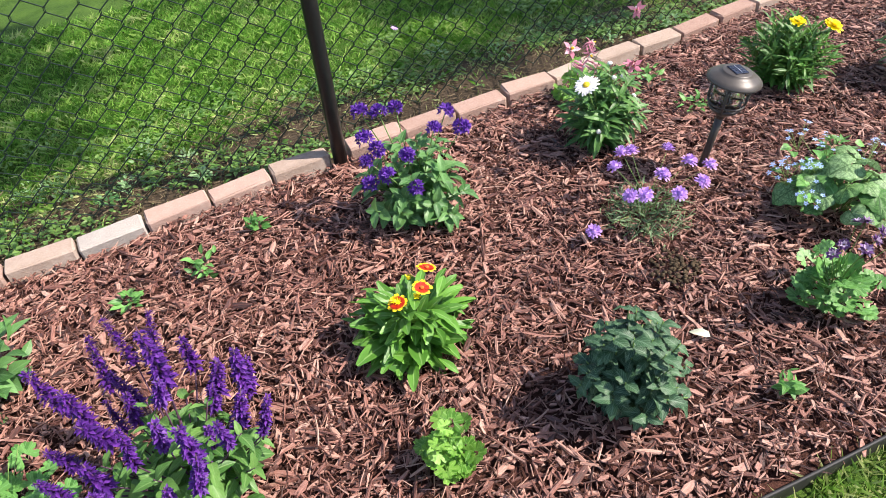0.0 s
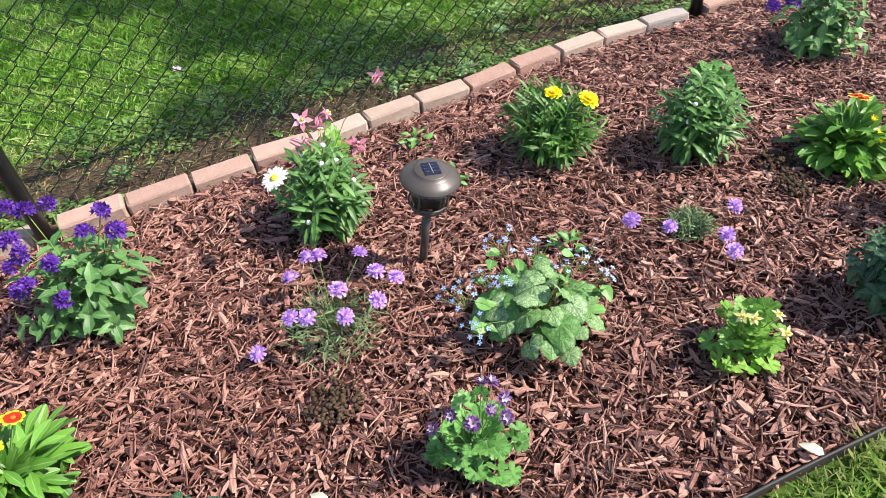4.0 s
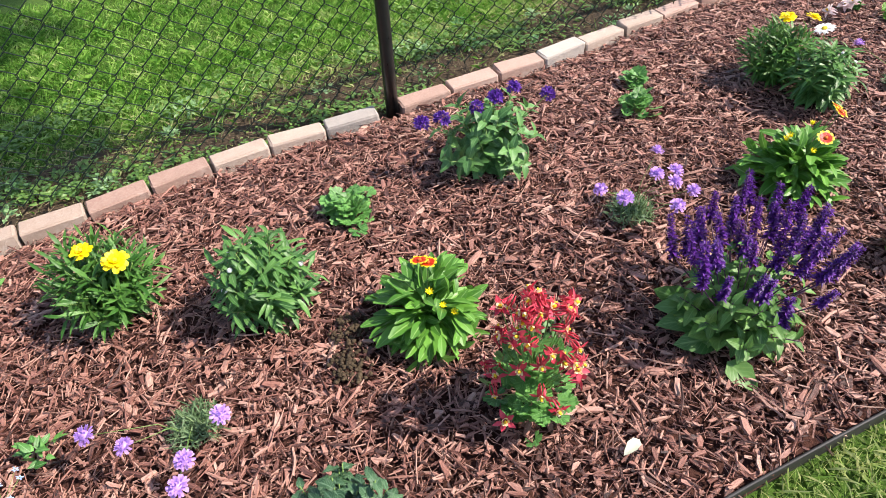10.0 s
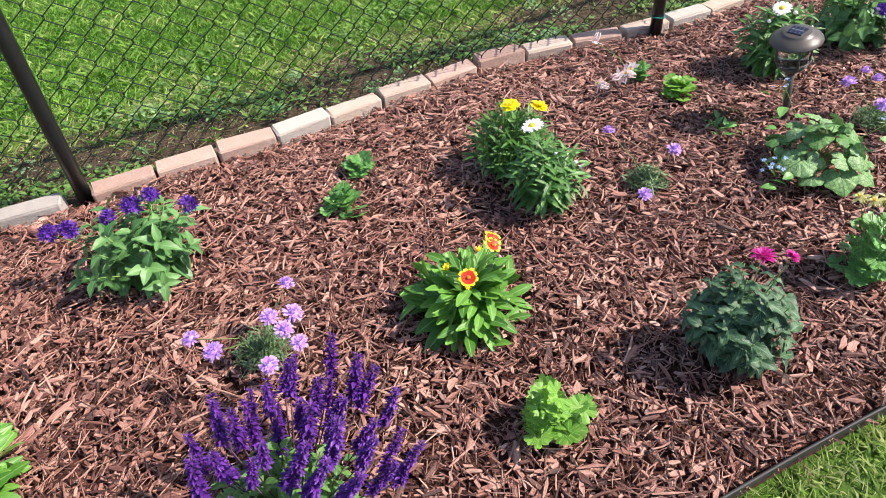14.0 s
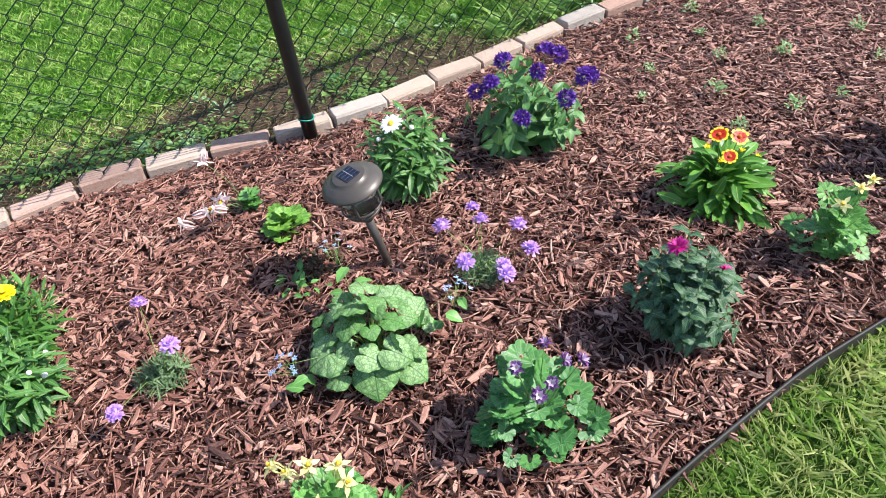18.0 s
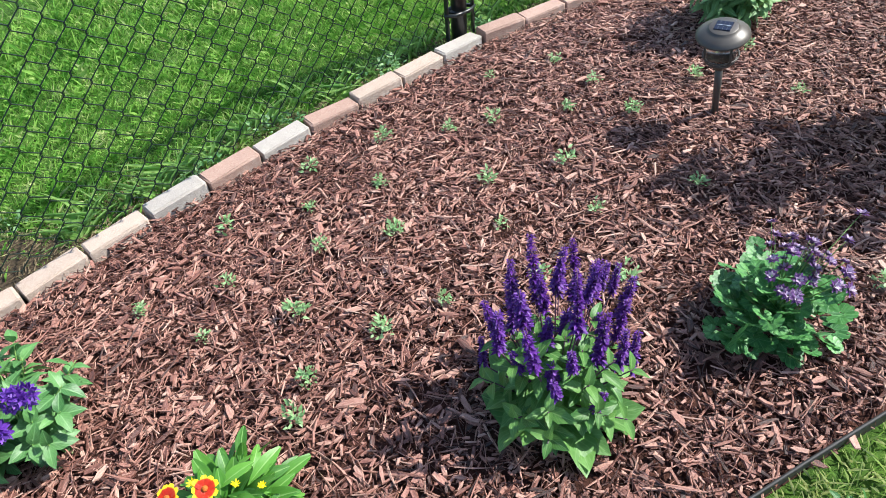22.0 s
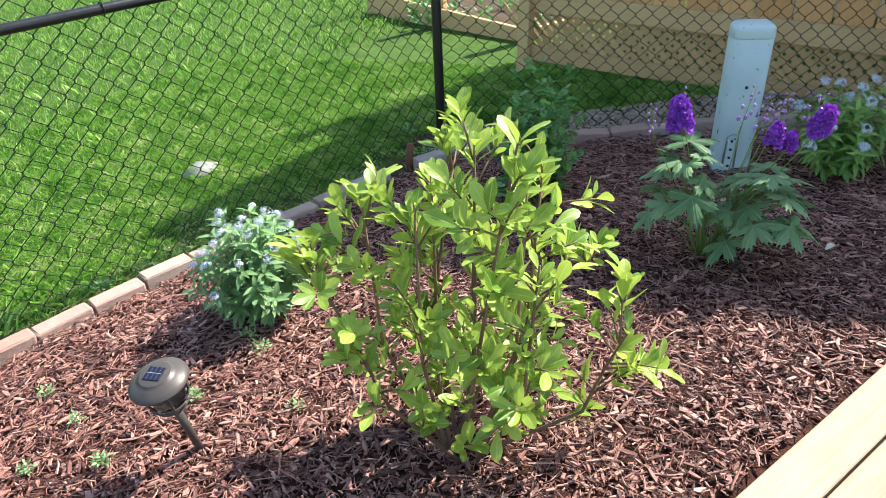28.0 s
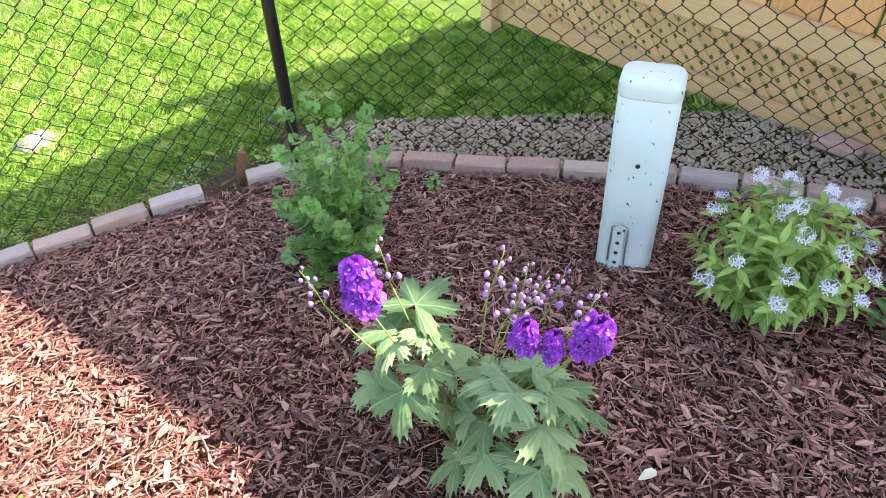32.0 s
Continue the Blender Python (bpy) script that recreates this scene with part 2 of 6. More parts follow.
def leaf_mat(name, dark, light, rib=None, veins=0.0, rough=0.42, thin=0.3, inner=None, spots=0.0, spec=0.4):
    """Leaf or petal: u runs from base to tip, v across. rib: colour of midrib; inner: colour near the base."""
    m, nt, b = nodes_of(name, rough, spec)
    isl = maths(nt, "FRACT", maths(nt, "ADD", nt.nodes.new("ShaderNodeNewGeometry").outputs["Random Per Island"], nt.nodes.new("ShaderNodeObjectInfo").outputs["Random"]))
    nz = tex(nt, 6, 3, "UV")
    f = maths(nt, "ADD", maths(nt, "MULTIPLY", isl, 0.6), maths(nt, "MULTIPLY", nz.outputs[0], 0.4))
    col = ramp(nt, f, [(0.15, dark), (0.85, light)])
    sep = nt.nodes.new("ShaderNodeSeparateXYZ")
    nt.links.new(nt.nodes.new("ShaderNodeTexCoord").outputs["UV"], sep.inputs[0])
    across = maths(nt, "ABSOLUTE", maths(nt, "SUBTRACT", sep.outputs[1], 0.5))
    line = maths(nt, "SUBTRACT", 1.0, maths(nt, "MULTIPLY", across, 14.0), True)
    h = line
    if veins:
        ph = maths(nt, "SINE", maths(nt, "SUBTRACT", maths(nt, "MULTIPLY", sep.outputs[0], 44.0), maths(nt, "MULTIPLY", across, 34.0)))
        vein = maths(nt, "MULTIPLY", maths(nt, "POWER", maths(nt, "MAXIMUM", ph, 0.0), 4.0), veins, True)
        h = maths(nt, "MAXIMUM", line, vein)
    if rib:
        col = mixc(nt, maths(nt, "MULTIPLY", h, 0.7), col, rib)
    if inner:
        n2 = maths(nt, "ADD", sep.outputs[0], maths(nt, "MULTIPLY", maths(nt, "SUBTRACT", nz.outputs[0], 0.5), 0.25))
        edge = nt.nodes.new("ShaderNodeMapRange")
        edge.inputs[1].default_value, edge.inputs[2].default_value = inner[1] - 0.05, inner[1] + 0.05
        nt.links.new(n2, edge.inputs[0])
        col = mixc(nt, edge.outputs[0], inner[0], col)
    nt.links.new(col, b.inputs["Base Color"])
    bump(nt, b, maths(nt, "ADD", maths(nt, "MULTIPLY", h, -0.6), nz.outputs[0]), 0.35, 0.002)
    if thin:
        tr = nt.nodes.new("ShaderNodeBsdfTranslucent")
        nt.links.new(mixc(nt, 0.5, col, tuple(min(1, 1.6 * c) for c in light)), tr.inputs[0])
        mx = nt.nodes.new("ShaderNodeMixShader")
        mx.inputs[0].default_value = thin
        nt.links.new(b.outputs[0], mx.inputs[1]), nt.links.new(tr.outputs[0], mx.inputs[2])
        nt.links.new(mx.outputs[0], nt.nodes["Material Output"].inputs[0])
    return m


def plain_mat(name, a, b2, scale=20, rough=0.6, metal=0.0, bumps=0.2, stretch=None, spec=0.4, dist=0.004):
    m, nt, b = nodes_of(name, rough, spec)
    n1, n2 = tex(nt, scale, 6, stretch=stretch), tex(nt, scale * 0.13, 3)
    rand = nt.nodes.new("ShaderNodeObjectInfo").outputs["Random"]
    f = maths(nt, "ADD", maths(nt, "MULTIPLY", n1.outputs[0], 0.5), maths(nt, "ADD", maths(nt, "MULTIPLY", n2.outputs[0], 0.3), maths(nt, "MULTIPLY", rand, 0.2)))
    nt.links.new(ramp(nt, f, [(0.28, a), (0.72, b2)]), b.inputs["Base Color"])
    b.inputs["Metallic"].default_value = metal
    rough_by(nt, b, n1.outputs[0], max(0, rough - 0.12), min(1, rough + 0.15))
    bump(nt, b, n1.outputs[0], bumps, dist)
    return m


def mulch_mat():
    m, nt, b = nodes_of("shredded_bark", 0.6, 0.6)
    isl = nt.nodes.new("ShaderNodeNewGeometry").outputs["Random Per Island"]
    grain = tex(nt, 9, 6, "UV", stretch=(0.14, 1, 1), rough=0.7)
    patch = tex(nt, 1.3, 3)
    f = maths(nt, "ADD", maths(nt, "MULTIPLY", isl, 0.6), maths(nt, "ADD", maths(nt, "SUBTRACT", maths(nt, "MULTIPLY", grain.outputs[0], 1.1), 0.33), maths(nt, "MULTIPLY", maths(nt, "SUBTRACT", patch.outputs[0], 0.5), 0.25)))
    nt.links.new(ramp(nt, f, [(0.16, (0.013, 0.005, 0.0035)), (0.37, (0.114, 0.04, 0.028)), (0.57, (0.28, 0.124, 0.091)), (0.8, (0.425, 0.245, 0.186)), (1.0, (0.58, 0.43, 0.35))]), b.inputs["Base Color"])
    rough_by(nt, b, grain.outputs[0], 0.4, 0.7)
    bump(nt, b, grain.outputs[0], 0.6, 0.004)
    return m


def soil_mat(name, a, c, scale=60):
    m, nt, b = nodes_of(name, 0.9, 0.15)
    n1, n2 = tex(nt, scale, 8, rough=0.7), tex(nt, scale * 0.08, 4)
    f = maths(nt, "ADD", maths(nt, "MULTIPLY", n1.outputs[0], 0.6), maths(nt, "MULTIPLY", n2.outputs[0], 0.4))
    nt.links.new(ramp(nt, f, [(0.35, a), (0.65, c)]), b.inputs["Base Color"])
    bump(nt, b, n1.outputs[0], 0.8, 0.015)
    return m


def grass_mat(name="lawn_grass", dry=0.0):
    m, nt, b = nodes_of(name, 0.5, 0.35)
    isl = nt.nodes.new("ShaderNodeNewGeometry").outputs["Random Per Island"]
    patch, fine = tex(nt, 4.5, 6, rough=0.7), tex(nt, 9, 3)
    f = maths(nt, "ADD", maths(nt, "ADD", dry, maths(nt, "MULTIPLY", isl, 0.4)), maths(nt, "ADD", maths(nt, "MULTIPLY", maths(nt, "SUBTRACT", maths(nt, "MULTIPLY", patch.outputs[0], 2.4), 0.7), 0.5), maths(nt, "MULTIPLY", fine.outputs[0], 0.2)))
    col = ramp(nt, f, [(0.2, (0.042, 0.147, 0.016)), (0.44, (0.12, 0.3, 0.036)), (0.68, (0.265, 0.455, 0.09)), (0.92, (0.52, 0.56, 0.25))])
    nt.links.new(col, b.inputs["Base Color"])
    tr = nt.nodes.new("ShaderNodeBsdfTranslucent")
    nt.links.new(col, tr.inputs[0])
    mx = nt.nodes.new("ShaderNodeMixShader")
    mx.inputs[0].default_value = 0.35
    nt.links.new(b.outputs[0], mx.inputs[1]), nt.links.new(tr.outputs[0], mx.inputs[2])
    nt.links.new(mx.outputs[0], nt.nodes["Material Output"].inputs[0])
    return m


def brick_mat(name, a, c):
    m, nt, b = nodes_of(name, 0.88, 0.2)
    rand = nt.nodes.new("ShaderNodeObjectInfo").outputs["Random"]
    grit, stain, bloom_ = tex(nt, 140, 5, rough=0.7), tex(nt, 11, 5, rough=0.65), tex(nt, 5, 4)
    f = maths(nt, "ADD", maths(nt, "MULTIPLY", rand, 0.35), maths(nt, "MULTIPLY", stain.outputs[0], 0.65))
    col = ramp(nt, f, [(0.25, a), (0.7, c)])
    col = mixc(nt, maths(nt, "MULTIPLY", maths(nt, "SUBTRACT", bloom_.outputs[0], 0.53), 4.0, True), col, (0.52, 0.48, 0.43))
    col = mixc(nt, maths(nt, "MULTIPLY", maths(nt, "SUBTRACT", grit.outputs[0], 0.45), 1.0, True), col, (0.54, 0.47, 0.4))
    nt.links.new(col, b.inputs["Base Color"])
    bump(nt, b, grit.outputs[0], 0.8, 0.004)
    return m


def wood_mat(name, a, c, knots=True, scale=1.0, axis=(1, 14, 14)):
    m, nt, b = nodes_of(name, 0.75, 0.25)
    rand = nt.nodes.new("ShaderNodeObjectInfo").outputs["Random"]
    fib = tex(nt, 9 * scale, 7, stretch=axis, rough=0.65)
    big = tex(nt, 2.2 * scale, 3)
    f = maths(nt, "ADD", maths(nt, "MULTIPLY", fib.outputs[0], 0.55), maths(nt, "ADD", maths(nt, "MULTIPLY", big.outputs[0], 0.25), maths(nt, "MULTIPLY", rand, 0.25)))
    col = ramp(nt, f, [(0.3, a), (0.72, c)])
    if knots:
        v = tex(nt, 3.1 * scale, kind="ShaderNodeTexVoronoi")
        col = mixc(nt, maths(nt, "SUBTRACT", 1.0, maths(nt, "MULTIPLY", v.outputs[0], 11.0), True), col, (0.1, 0.05, 0.025))
    nt.links.new(col, b.inputs["Base Color"])
    bump(nt, b, fib.outputs[0], 0.5, 0.004)
    return m


def brunnera_mat():
    """Silver leaf with dark veins that radiate from the stalk and branch."""
    m, nt, b = nodes_of("silver_veined_leaf", 0.55, 0.3)
    rand = nt.nodes.new("ShaderNodeObjectInfo").outputs["Random"]
    uv = nt.nodes.new("ShaderNodeTexCoord").outputs["UV"]
    sep = nt.nodes.new("ShaderNodeSeparateXYZ")
    nt.links.new(uv, sep.inputs[0])
    wob = tex(nt, 5, 3, "UV")
    x, y = maths(nt, "SUBTRACT", sep.outputs[0], 0.5), maths(nt, "SUBTRACT", sep.outputs[1], 0.5)
    side = maths(nt, "ABSOLUTE", x)
    far = maths(nt, "SQRT", maths(nt, "ADD", maths(nt, "MULTIPLY", x, x), maths(nt, "MULTIPLY", y, y)))
    shift = maths(nt, "MULTIPLY", maths(nt, "SUBTRACT", wob.outputs[0], 0.5), 0.16)
    rise = maths(nt, "SUBTRACT", maths(nt, "ADD", y, shift), maths(nt, "MULTIPLY", maths(nt, "POWER", side, 1.25), 1.05))
    ribs = maths(nt, "SUBTRACT", 1.0, maths(nt, "MULTIPLY", maths(nt, "ABSOLUTE", maths(nt, "SINE", maths(nt, "MULTIPLY", rise, 17.0))), 4.6), True)
    main = maths(nt, "MAXIMUM", ribs, maths(nt, "SUBTRACT", 1.1, maths(nt, "MULTIPLY", side, 55.0), True))
    nets = []
    for scale, width in ((11.0, 9.0), (24.0, 7.0)):
        net = tex(nt, scale, coord="UV", kind="ShaderNodeTexVoronoi")
        net.feature = "DISTANCE_TO_EDGE"
        nets.append(maths(nt, "SUBTRACT", 1.0, maths(nt, "MULTIPLY", net.outputs[0], width), True))
    fine = maths(nt, "MAXIMUM", maths(nt, "MULTIPLY", nets[0], 0.75), maths(nt, "MULTIPLY", nets[1], 0.55))
    vein = maths(nt, "MAXIMUM", maths(nt, "MULTIPLY", main, 0.9), fine)
    rim = maths(nt, "MULTIPLY", maths(nt, "SUBTRACT", far, 0.26), 7.0, True)
    silver = ramp(nt, rand, [(0.0, (0.1, 0.26, 0.06)), (0.4, (0.21, 0.39, 0.14)), (1.0, (0.33, 0.51, 0.25))])
    col = mixc(nt, maths(nt, "MULTIPLY", rim, 0.75), silver, (0.085, 0.25, 0.05))
    col = mixc(nt, maths(nt, "MULTIPLY", vein, 0.95), col, (0.015, 0.065, 0.014))
    nt.links.new(col, b.inputs["Base Color"])
    bump(nt, b, vein, -0.7, 0.004)
    tr = nt.nodes.new("ShaderNodeBsdfTranslucent")
    nt.links.new(col, tr.inputs[0])
    mx = nt.nodes.new("ShaderNodeMixShader")
    mx.inputs[0].default_value = 0.18
    nt.links.new(b.outputs[0], mx.inputs[1]), nt.links.new(tr.outputs[0], mx.inputs[2])
    nt.links.new(mx.outputs[0], nt.nodes["Material Output"].inputs[0])
    return m


def glass_mat():
    m, nt, b = nodes_of("clear_plastic", 0.08, 0.5)
    b.inputs["Transmission Weight"].default_value, b.inputs["IOR"].default_value = 1.0, 1.45
    b.inputs["Base Color"].default_value = (0.92, 0.92, 0.88, 1)
    return m


def pedestal_mat():
    m, nt, b = nodes_of("pale_green_painted_steel", 0.45, 0.45)
    n1 = tex(nt, 3, 4)
    chips = tex(nt, 55, 3, stretch=(1, 1, 0.4), rough=0.5)
    col = ramp(nt, n1.outputs[0], [(0.3, (0.39, 0.53, 0.53)), (0.7, (0.5, 0.63, 0.62))])
    fac = maths(nt, "MULTIPLY", maths(nt, "SUBTRACT", chips.outputs[0], 0.67), 40.0, True)
    nt.links.new(mixc(nt, fac, col, (0.07, 0.08, 0.07)), b.inputs["Base Color"])
    bump(nt, b, fac, -0.3, 0.001)
    return m


BARK, GRASS = mulch_mat(), grass_mat()
BRICK = brick_mat("pink_concrete_brick", (0.3, 0.19, 0.15), (0.44, 0.305, 0.25))
TANBRICK = brick_mat("tan_concrete_brick", (0.32, 0.24, 0.19), (0.46, 0.37, 0.305))
PALEBRICK = brick_mat("pale_grey_concrete_brick", (0.3, 0.275, 0.25), (0.45, 0.41, 0.365))
DRYGRASS, EDGEGRASS = grass_mat("dry_lawn_grass", 0.36), grass_mat("edge_lawn_grass", 0.3)
SOIL = soil_mat("dark_garden_soil", (0.018, 0.007, 0.005), (0.11, 0.048, 0.036), 110)
BARE = soil_mat("bare_earth", (0.03, 0.022, 0.014), (0.125, 0.09, 0.055), 60)
TURF = soil_mat("turf_thatch", (0.022, 0.062, 0.008), (0.085, 0.16, 0.026), 90)
STRAW = plain_mat("dry_straw", (0.07, 0.05, 0.028), (0.3, 0.23, 0.13), 30, 0.8)
GRAVEL = plain_mat("pale_gravel", (0.2, 0.16, 0.11), (0.5, 0.43, 0.32), 30, 0.85)
VINYL = plain_mat("black_vinyl_coating", (0.006, 0.007, 0.007), (0.014, 0.016, 0.016), 60, 0.32, 0.0, 0.1, spec=0.5)
GREENWIRE = plain_mat("dark_green_coated_wire", (0.006, 0.016, 0.01), (0.012, 0.03, 0.018), 60, 0.4)
EDGING = plain_mat("black_landscape_edging", (0.012, 0.012, 0.012), (0.05, 0.048, 0.045), 30, 0.6)
BRONZE = plain_mat("bronze_painted_plastic", (0.052, 0.046, 0.042), (0.082, 0.073, 0.065), 14, 0.4, 0.15, 0.06)
PANEL = plain_mat("solar_cell", (0.006, 0.008, 0.02), (0.012, 0.016, 0.035), 60, 0.15, spec=0.6, bumps=0.0)
CELLGREY = plain_mat("cell_edge", (0.05, 0.055, 0.07), (0.09, 0.095, 0.11), 60, 0.3)
SILVER = plain_mat("silver_contact", (0.5, 0.5, 0.5), (0.7, 0.7, 0.7), 60, 0.35, 0.8)
CLEAR = glass_mat()
DECKWOOD = wood_mat("weathered_deck_wood", (0.23, 0.175, 0.115), (0.45, 0.36, 0.25), axis=(0.6, 12, 12))
FENCEWOOD = wood_mat("cedar_fence_board", (0.52, 0.27, 0.1), (0.74, 0.44, 0.19), axis=(12, 12, 0.7))
RAILWOOD = wood_mat("pale_pine_rail", (0.43, 0.28, 0.125), (0.62, 0.43, 0.21), axis=(12, 0.7, 12))
PEDGREEN = pedestal_mat()
STEEL = plain_mat("galvanised_steel", (0.3, 0.31, 0.3), (0.5, 0.5, 0.48), 60, 0.45, 0.7)
STONE = plain_mat("pale_stone_block", (0.19, 0.2, 0.185), (0.32, 0.33, 0.3), 30, 0.85)
TWIG = plain_mat("brown_twig", (0.1, 0.06, 0.035), (0.24, 0.16, 0.1), 40, 0.8)
STEM = plain_mat("green_stem", (0.1, 0.2, 0.04), (0.2, 0.32, 0.09), 40, 0.5)
PURPLESTEM = plain_mat("purple_flower_stalk", (0.05, 0.02, 0.05), (0.13, 0.06, 0.1), 40, 0.6)
DEAD = plain_mat("dry_leaf", (0.38, 0.4, 0.29), (0.56, 0.6, 0.45), 30, 0.7)
L_COREOPSIS = leaf_mat("coreopsis_leaf", (0.035, 0.13, 0.016), (0.135, 0.335, 0.048), (0.28, 0.47, 0.15), thin=0.2)
L_DAISY = leaf_mat("daisy_leaf", (0.022, 0.09, 0.018), (0.11, 0.26, 0.06), (0.22, 0.38, 0.14), thin=0.18)
L_TICKSEED = leaf_mat("tickseed_leaf", (0.02, 0.09, 0.012), (0.1, 0.245, 0.045), thin=0.2)
L_CAMPANULA = leaf_mat("campanula_leaf", (0.032, 0.115, 0.03), (0.13, 0.29, 0.085), (0.2, 0.38, 0.15), 0.4, thin=0.2)
L_MONARDA = leaf_mat("bee_balm_leaf", (0.01, 0.04, 0.018), (0.05, 0.12, 0.05), (0.17, 0.28, 0.17), 0.9, 0.45, 0.05, spec=0.3)
L_SALVIA = leaf_mat("salvia_leaf", (0.035, 0.125, 0.025), (0.15, 0.31, 0.075), (0.25, 0.42, 0.15), 0.4)
L_SCABIOSA = leaf_mat("scabiosa_leaf", (0.05, 0.11, 0.045), (0.2, 0.3, 0.14), thin=0.15)
L_COLUMBINE = leaf_mat("columbine_leaf", (0.028, 0.12, 0.02), (0.17, 0.4, 0.1), (0.25, 0.5, 0.19), thin=0.22)
L_COLUMBINE_PALE = leaf_mat("young_columbine_leaf", (0.045, 0.17, 0.014), (0.25, 0.49, 0.085), (0.4, 0.6, 0.2), thin=0.35)
L_BLUEGREEN = leaf_mat("blue_green_columbine_leaf", (0.025, 0.11, 0.032), (0.11, 0.3, 0.08), (0.2, 0.42, 0.17), thin=0.18)
L_BRUNNERA = brunnera_mat()
L_AMSONIA = leaf_mat("amsonia_leaf", (0.07, 0.175, 0.055), (0.22, 0.385, 0.15), (0.32, 0.5, 0.24), rough=0.55, thin=0.22)
L_AMSONIA_YOUNG = leaf_mat("bright_amsonia_leaf", (0.07, 0.19, 0.035), (0.26, 0.44, 0.1), (0.34, 0.52, 0.2), rough=0.5, thin=0.25)
L_SHRUB = leaf_mat("bright_shrub_leaf", (0.07, 0.195, 0.014), (0.4, 0.53, 0.095), (0.5, 0.58, 0.22), 0.3, 0.38, 0.32)
L_DELPHINIUM = leaf_mat("delphinium_leaf", (0.075, 0.175, 0.07), (0.22, 0.36, 0.17), (0.28, 0.41, 0.23), rough=0.6, thin=0.22, spec=0.25)
L_CLOVER = leaf_mat("clover_leaf", (0.07, 0.16, 0.06), (0.22, 0.34, 0.17))
L_CREEPER = leaf_mat("creeping_weed_leaf", (0.05, 0.14, 0.025), (0.2, 0.34, 0.08))
L_TUFT = leaf_mat("rank_grass_blade", (0.14, 0.3, 0.07), (0.36, 0.54, 0.18), thin=0.5)
L_WEED = leaf_mat("sedum_seedling_leaf", (0.13, 0.28, 0.09), (0.34, 0.5, 0.25))
P_ORANGE = leaf_mat("red_and_yellow_petal", (0.85, 0.55, 0.01), (0.95, 0.72, 0.03), inner=((0.45, 0.018, 0.006), 0.68), thin=0.15)
P_YELLOW = leaf_mat("golden_petal", (0.85, 0.62, 0.0), (1.0, 0.82, 0.02), thin=0.25)
P_WHITE = leaf_mat("white_petal", (0.8, 0.8, 0.78), (0.9, 0.9, 0.88), thin=0.25)
P_DISC = plain_mat("yellow_flower_disc", (0.7, 0.42, 0.01), (0.9, 0.65, 0.05), 250, 0.8, bumps=0.8)
P_DARKDISC = plain_mat("orange_flower_disc", (0.36, 0.06, 0.01), (0.68, 0.2, 0.02), 250, 0.8, bumps=0.8)
P_VIOLET = leaf_mat("deep_violet_floret", (0.045, 0.009, 0.13), (0.165, 0.042, 0.34), thin=0.2)
P_BELL = leaf_mat("violet_bellflower", (0.05, 0.012, 0.19), (0.145, 0.042, 0.37), thin=0.2)
P_LILAC = leaf_mat("lilac_petal", (0.4, 0.22, 0.64), (0.62, 0.4, 0.82), thin=0.25)
P_MAGENTA = leaf_mat("magenta_petal", (0.4, 0.01, 0.18), (0.65, 0.03, 0.33), thin=0.2)
P_RED = leaf_mat("red_sepal", (0.46, 0.02, 0.045), (0.7, 0.08, 0.12), thin=0.2)
P_CREAM = leaf_mat("cream_petal", (0.8, 0.62, 0.3), (0.92, 0.8, 0.55), inner=((0.85, 0.6, 0.1), 0.35))
P_PINK = leaf_mat("pink_petal", (0.6, 0.17, 0.28), (0.78, 0.38, 0.46), thin=0.3)
P_PALEYELLOW = leaf_mat("pale_yellow_petal", (0.72, 0.66, 0.24), (0.86, 0.82, 0.42), thin=0.3)
P_PLUM = leaf_mat("plum_petal", (0.03, 0.008, 0.06), (0.15, 0.055, 0.22), rib=(0.35, 0.25, 0.36), thin=0.12)
P_DUSKY = leaf_mat("dusky_inner_petal", (0.2, 0.11, 0.26), (0.62, 0.52, 0.64), thin=0.2)
P_BLUSH = leaf_mat("blush_petal", (0.7, 0.48, 0.5), (0.86, 0.72, 0.72), thin=0.3)
P_STAR = leaf_mat("pale_blue_star", (0.5, 0.57, 0.74), (0.72, 0.79, 0.9), thin=0.25)
P_BLUE = leaf_mat("forget_me_not_petal", (0.25, 0.4, 0.8), (0.45, 0.6, 0.92), thin=0.25)
P_DELPH = leaf_mat("royal_purple_petal", (0.1, 0.006, 0.28), (0.28, 0.045, 0.52), rib=(0.5, 0.25, 0.7), thin=0.3)
P_BUD = leaf_mat("lavender_bud", (0.2, 0.09, 0.33), (0.46, 0.3, 0.58), thin=0.15)

# ---- plan: bed outline ----
NEAR = [(-2.5, 0.62), (0.94, 0.335), (1.25, 0.31), (2.06, 0.25), (2.94, 0.18), (3.88, 0.14), (4.77, 0.095), (5.41, 0.066), (6.06, 0.09), (6.8, 0.145), (7.15, 0.14), (7.5, 0.09), (8.0, -0.06), (8.45, -0.19), (8.85, -0.31), (9.6, -0.67), (10.5, -1.11), (13.2, -2.4)]
FAR = [(-2.5, 2.16), (0.6, 2.17), (1.5, 2.15), (3.2, 2.18), (3.6, 2.13), (4.4, 2.11), (5.4, 2.14), (5.85, 2.08), (6.07, 2.0), (6.5, 1.95), (7.5, 2.0), (8.2, 2.0), (8.7, 1.96), (9.2, 1.94), (9.66, 1.83), (10.16, 1.7), (10.65, 1.53), (11.12, 1.37), (11.34, 1.27), (11.52, 1.2), (11.75, 1.04), (11.88, 0.88), (12.0, 0.685), (12.11, 0.45), (12.235, 0.23), (12.355, 0.0), (12.57, -0.44), (12.73, -0.95), (12.9, -1.6), (13.2, -2.4)]
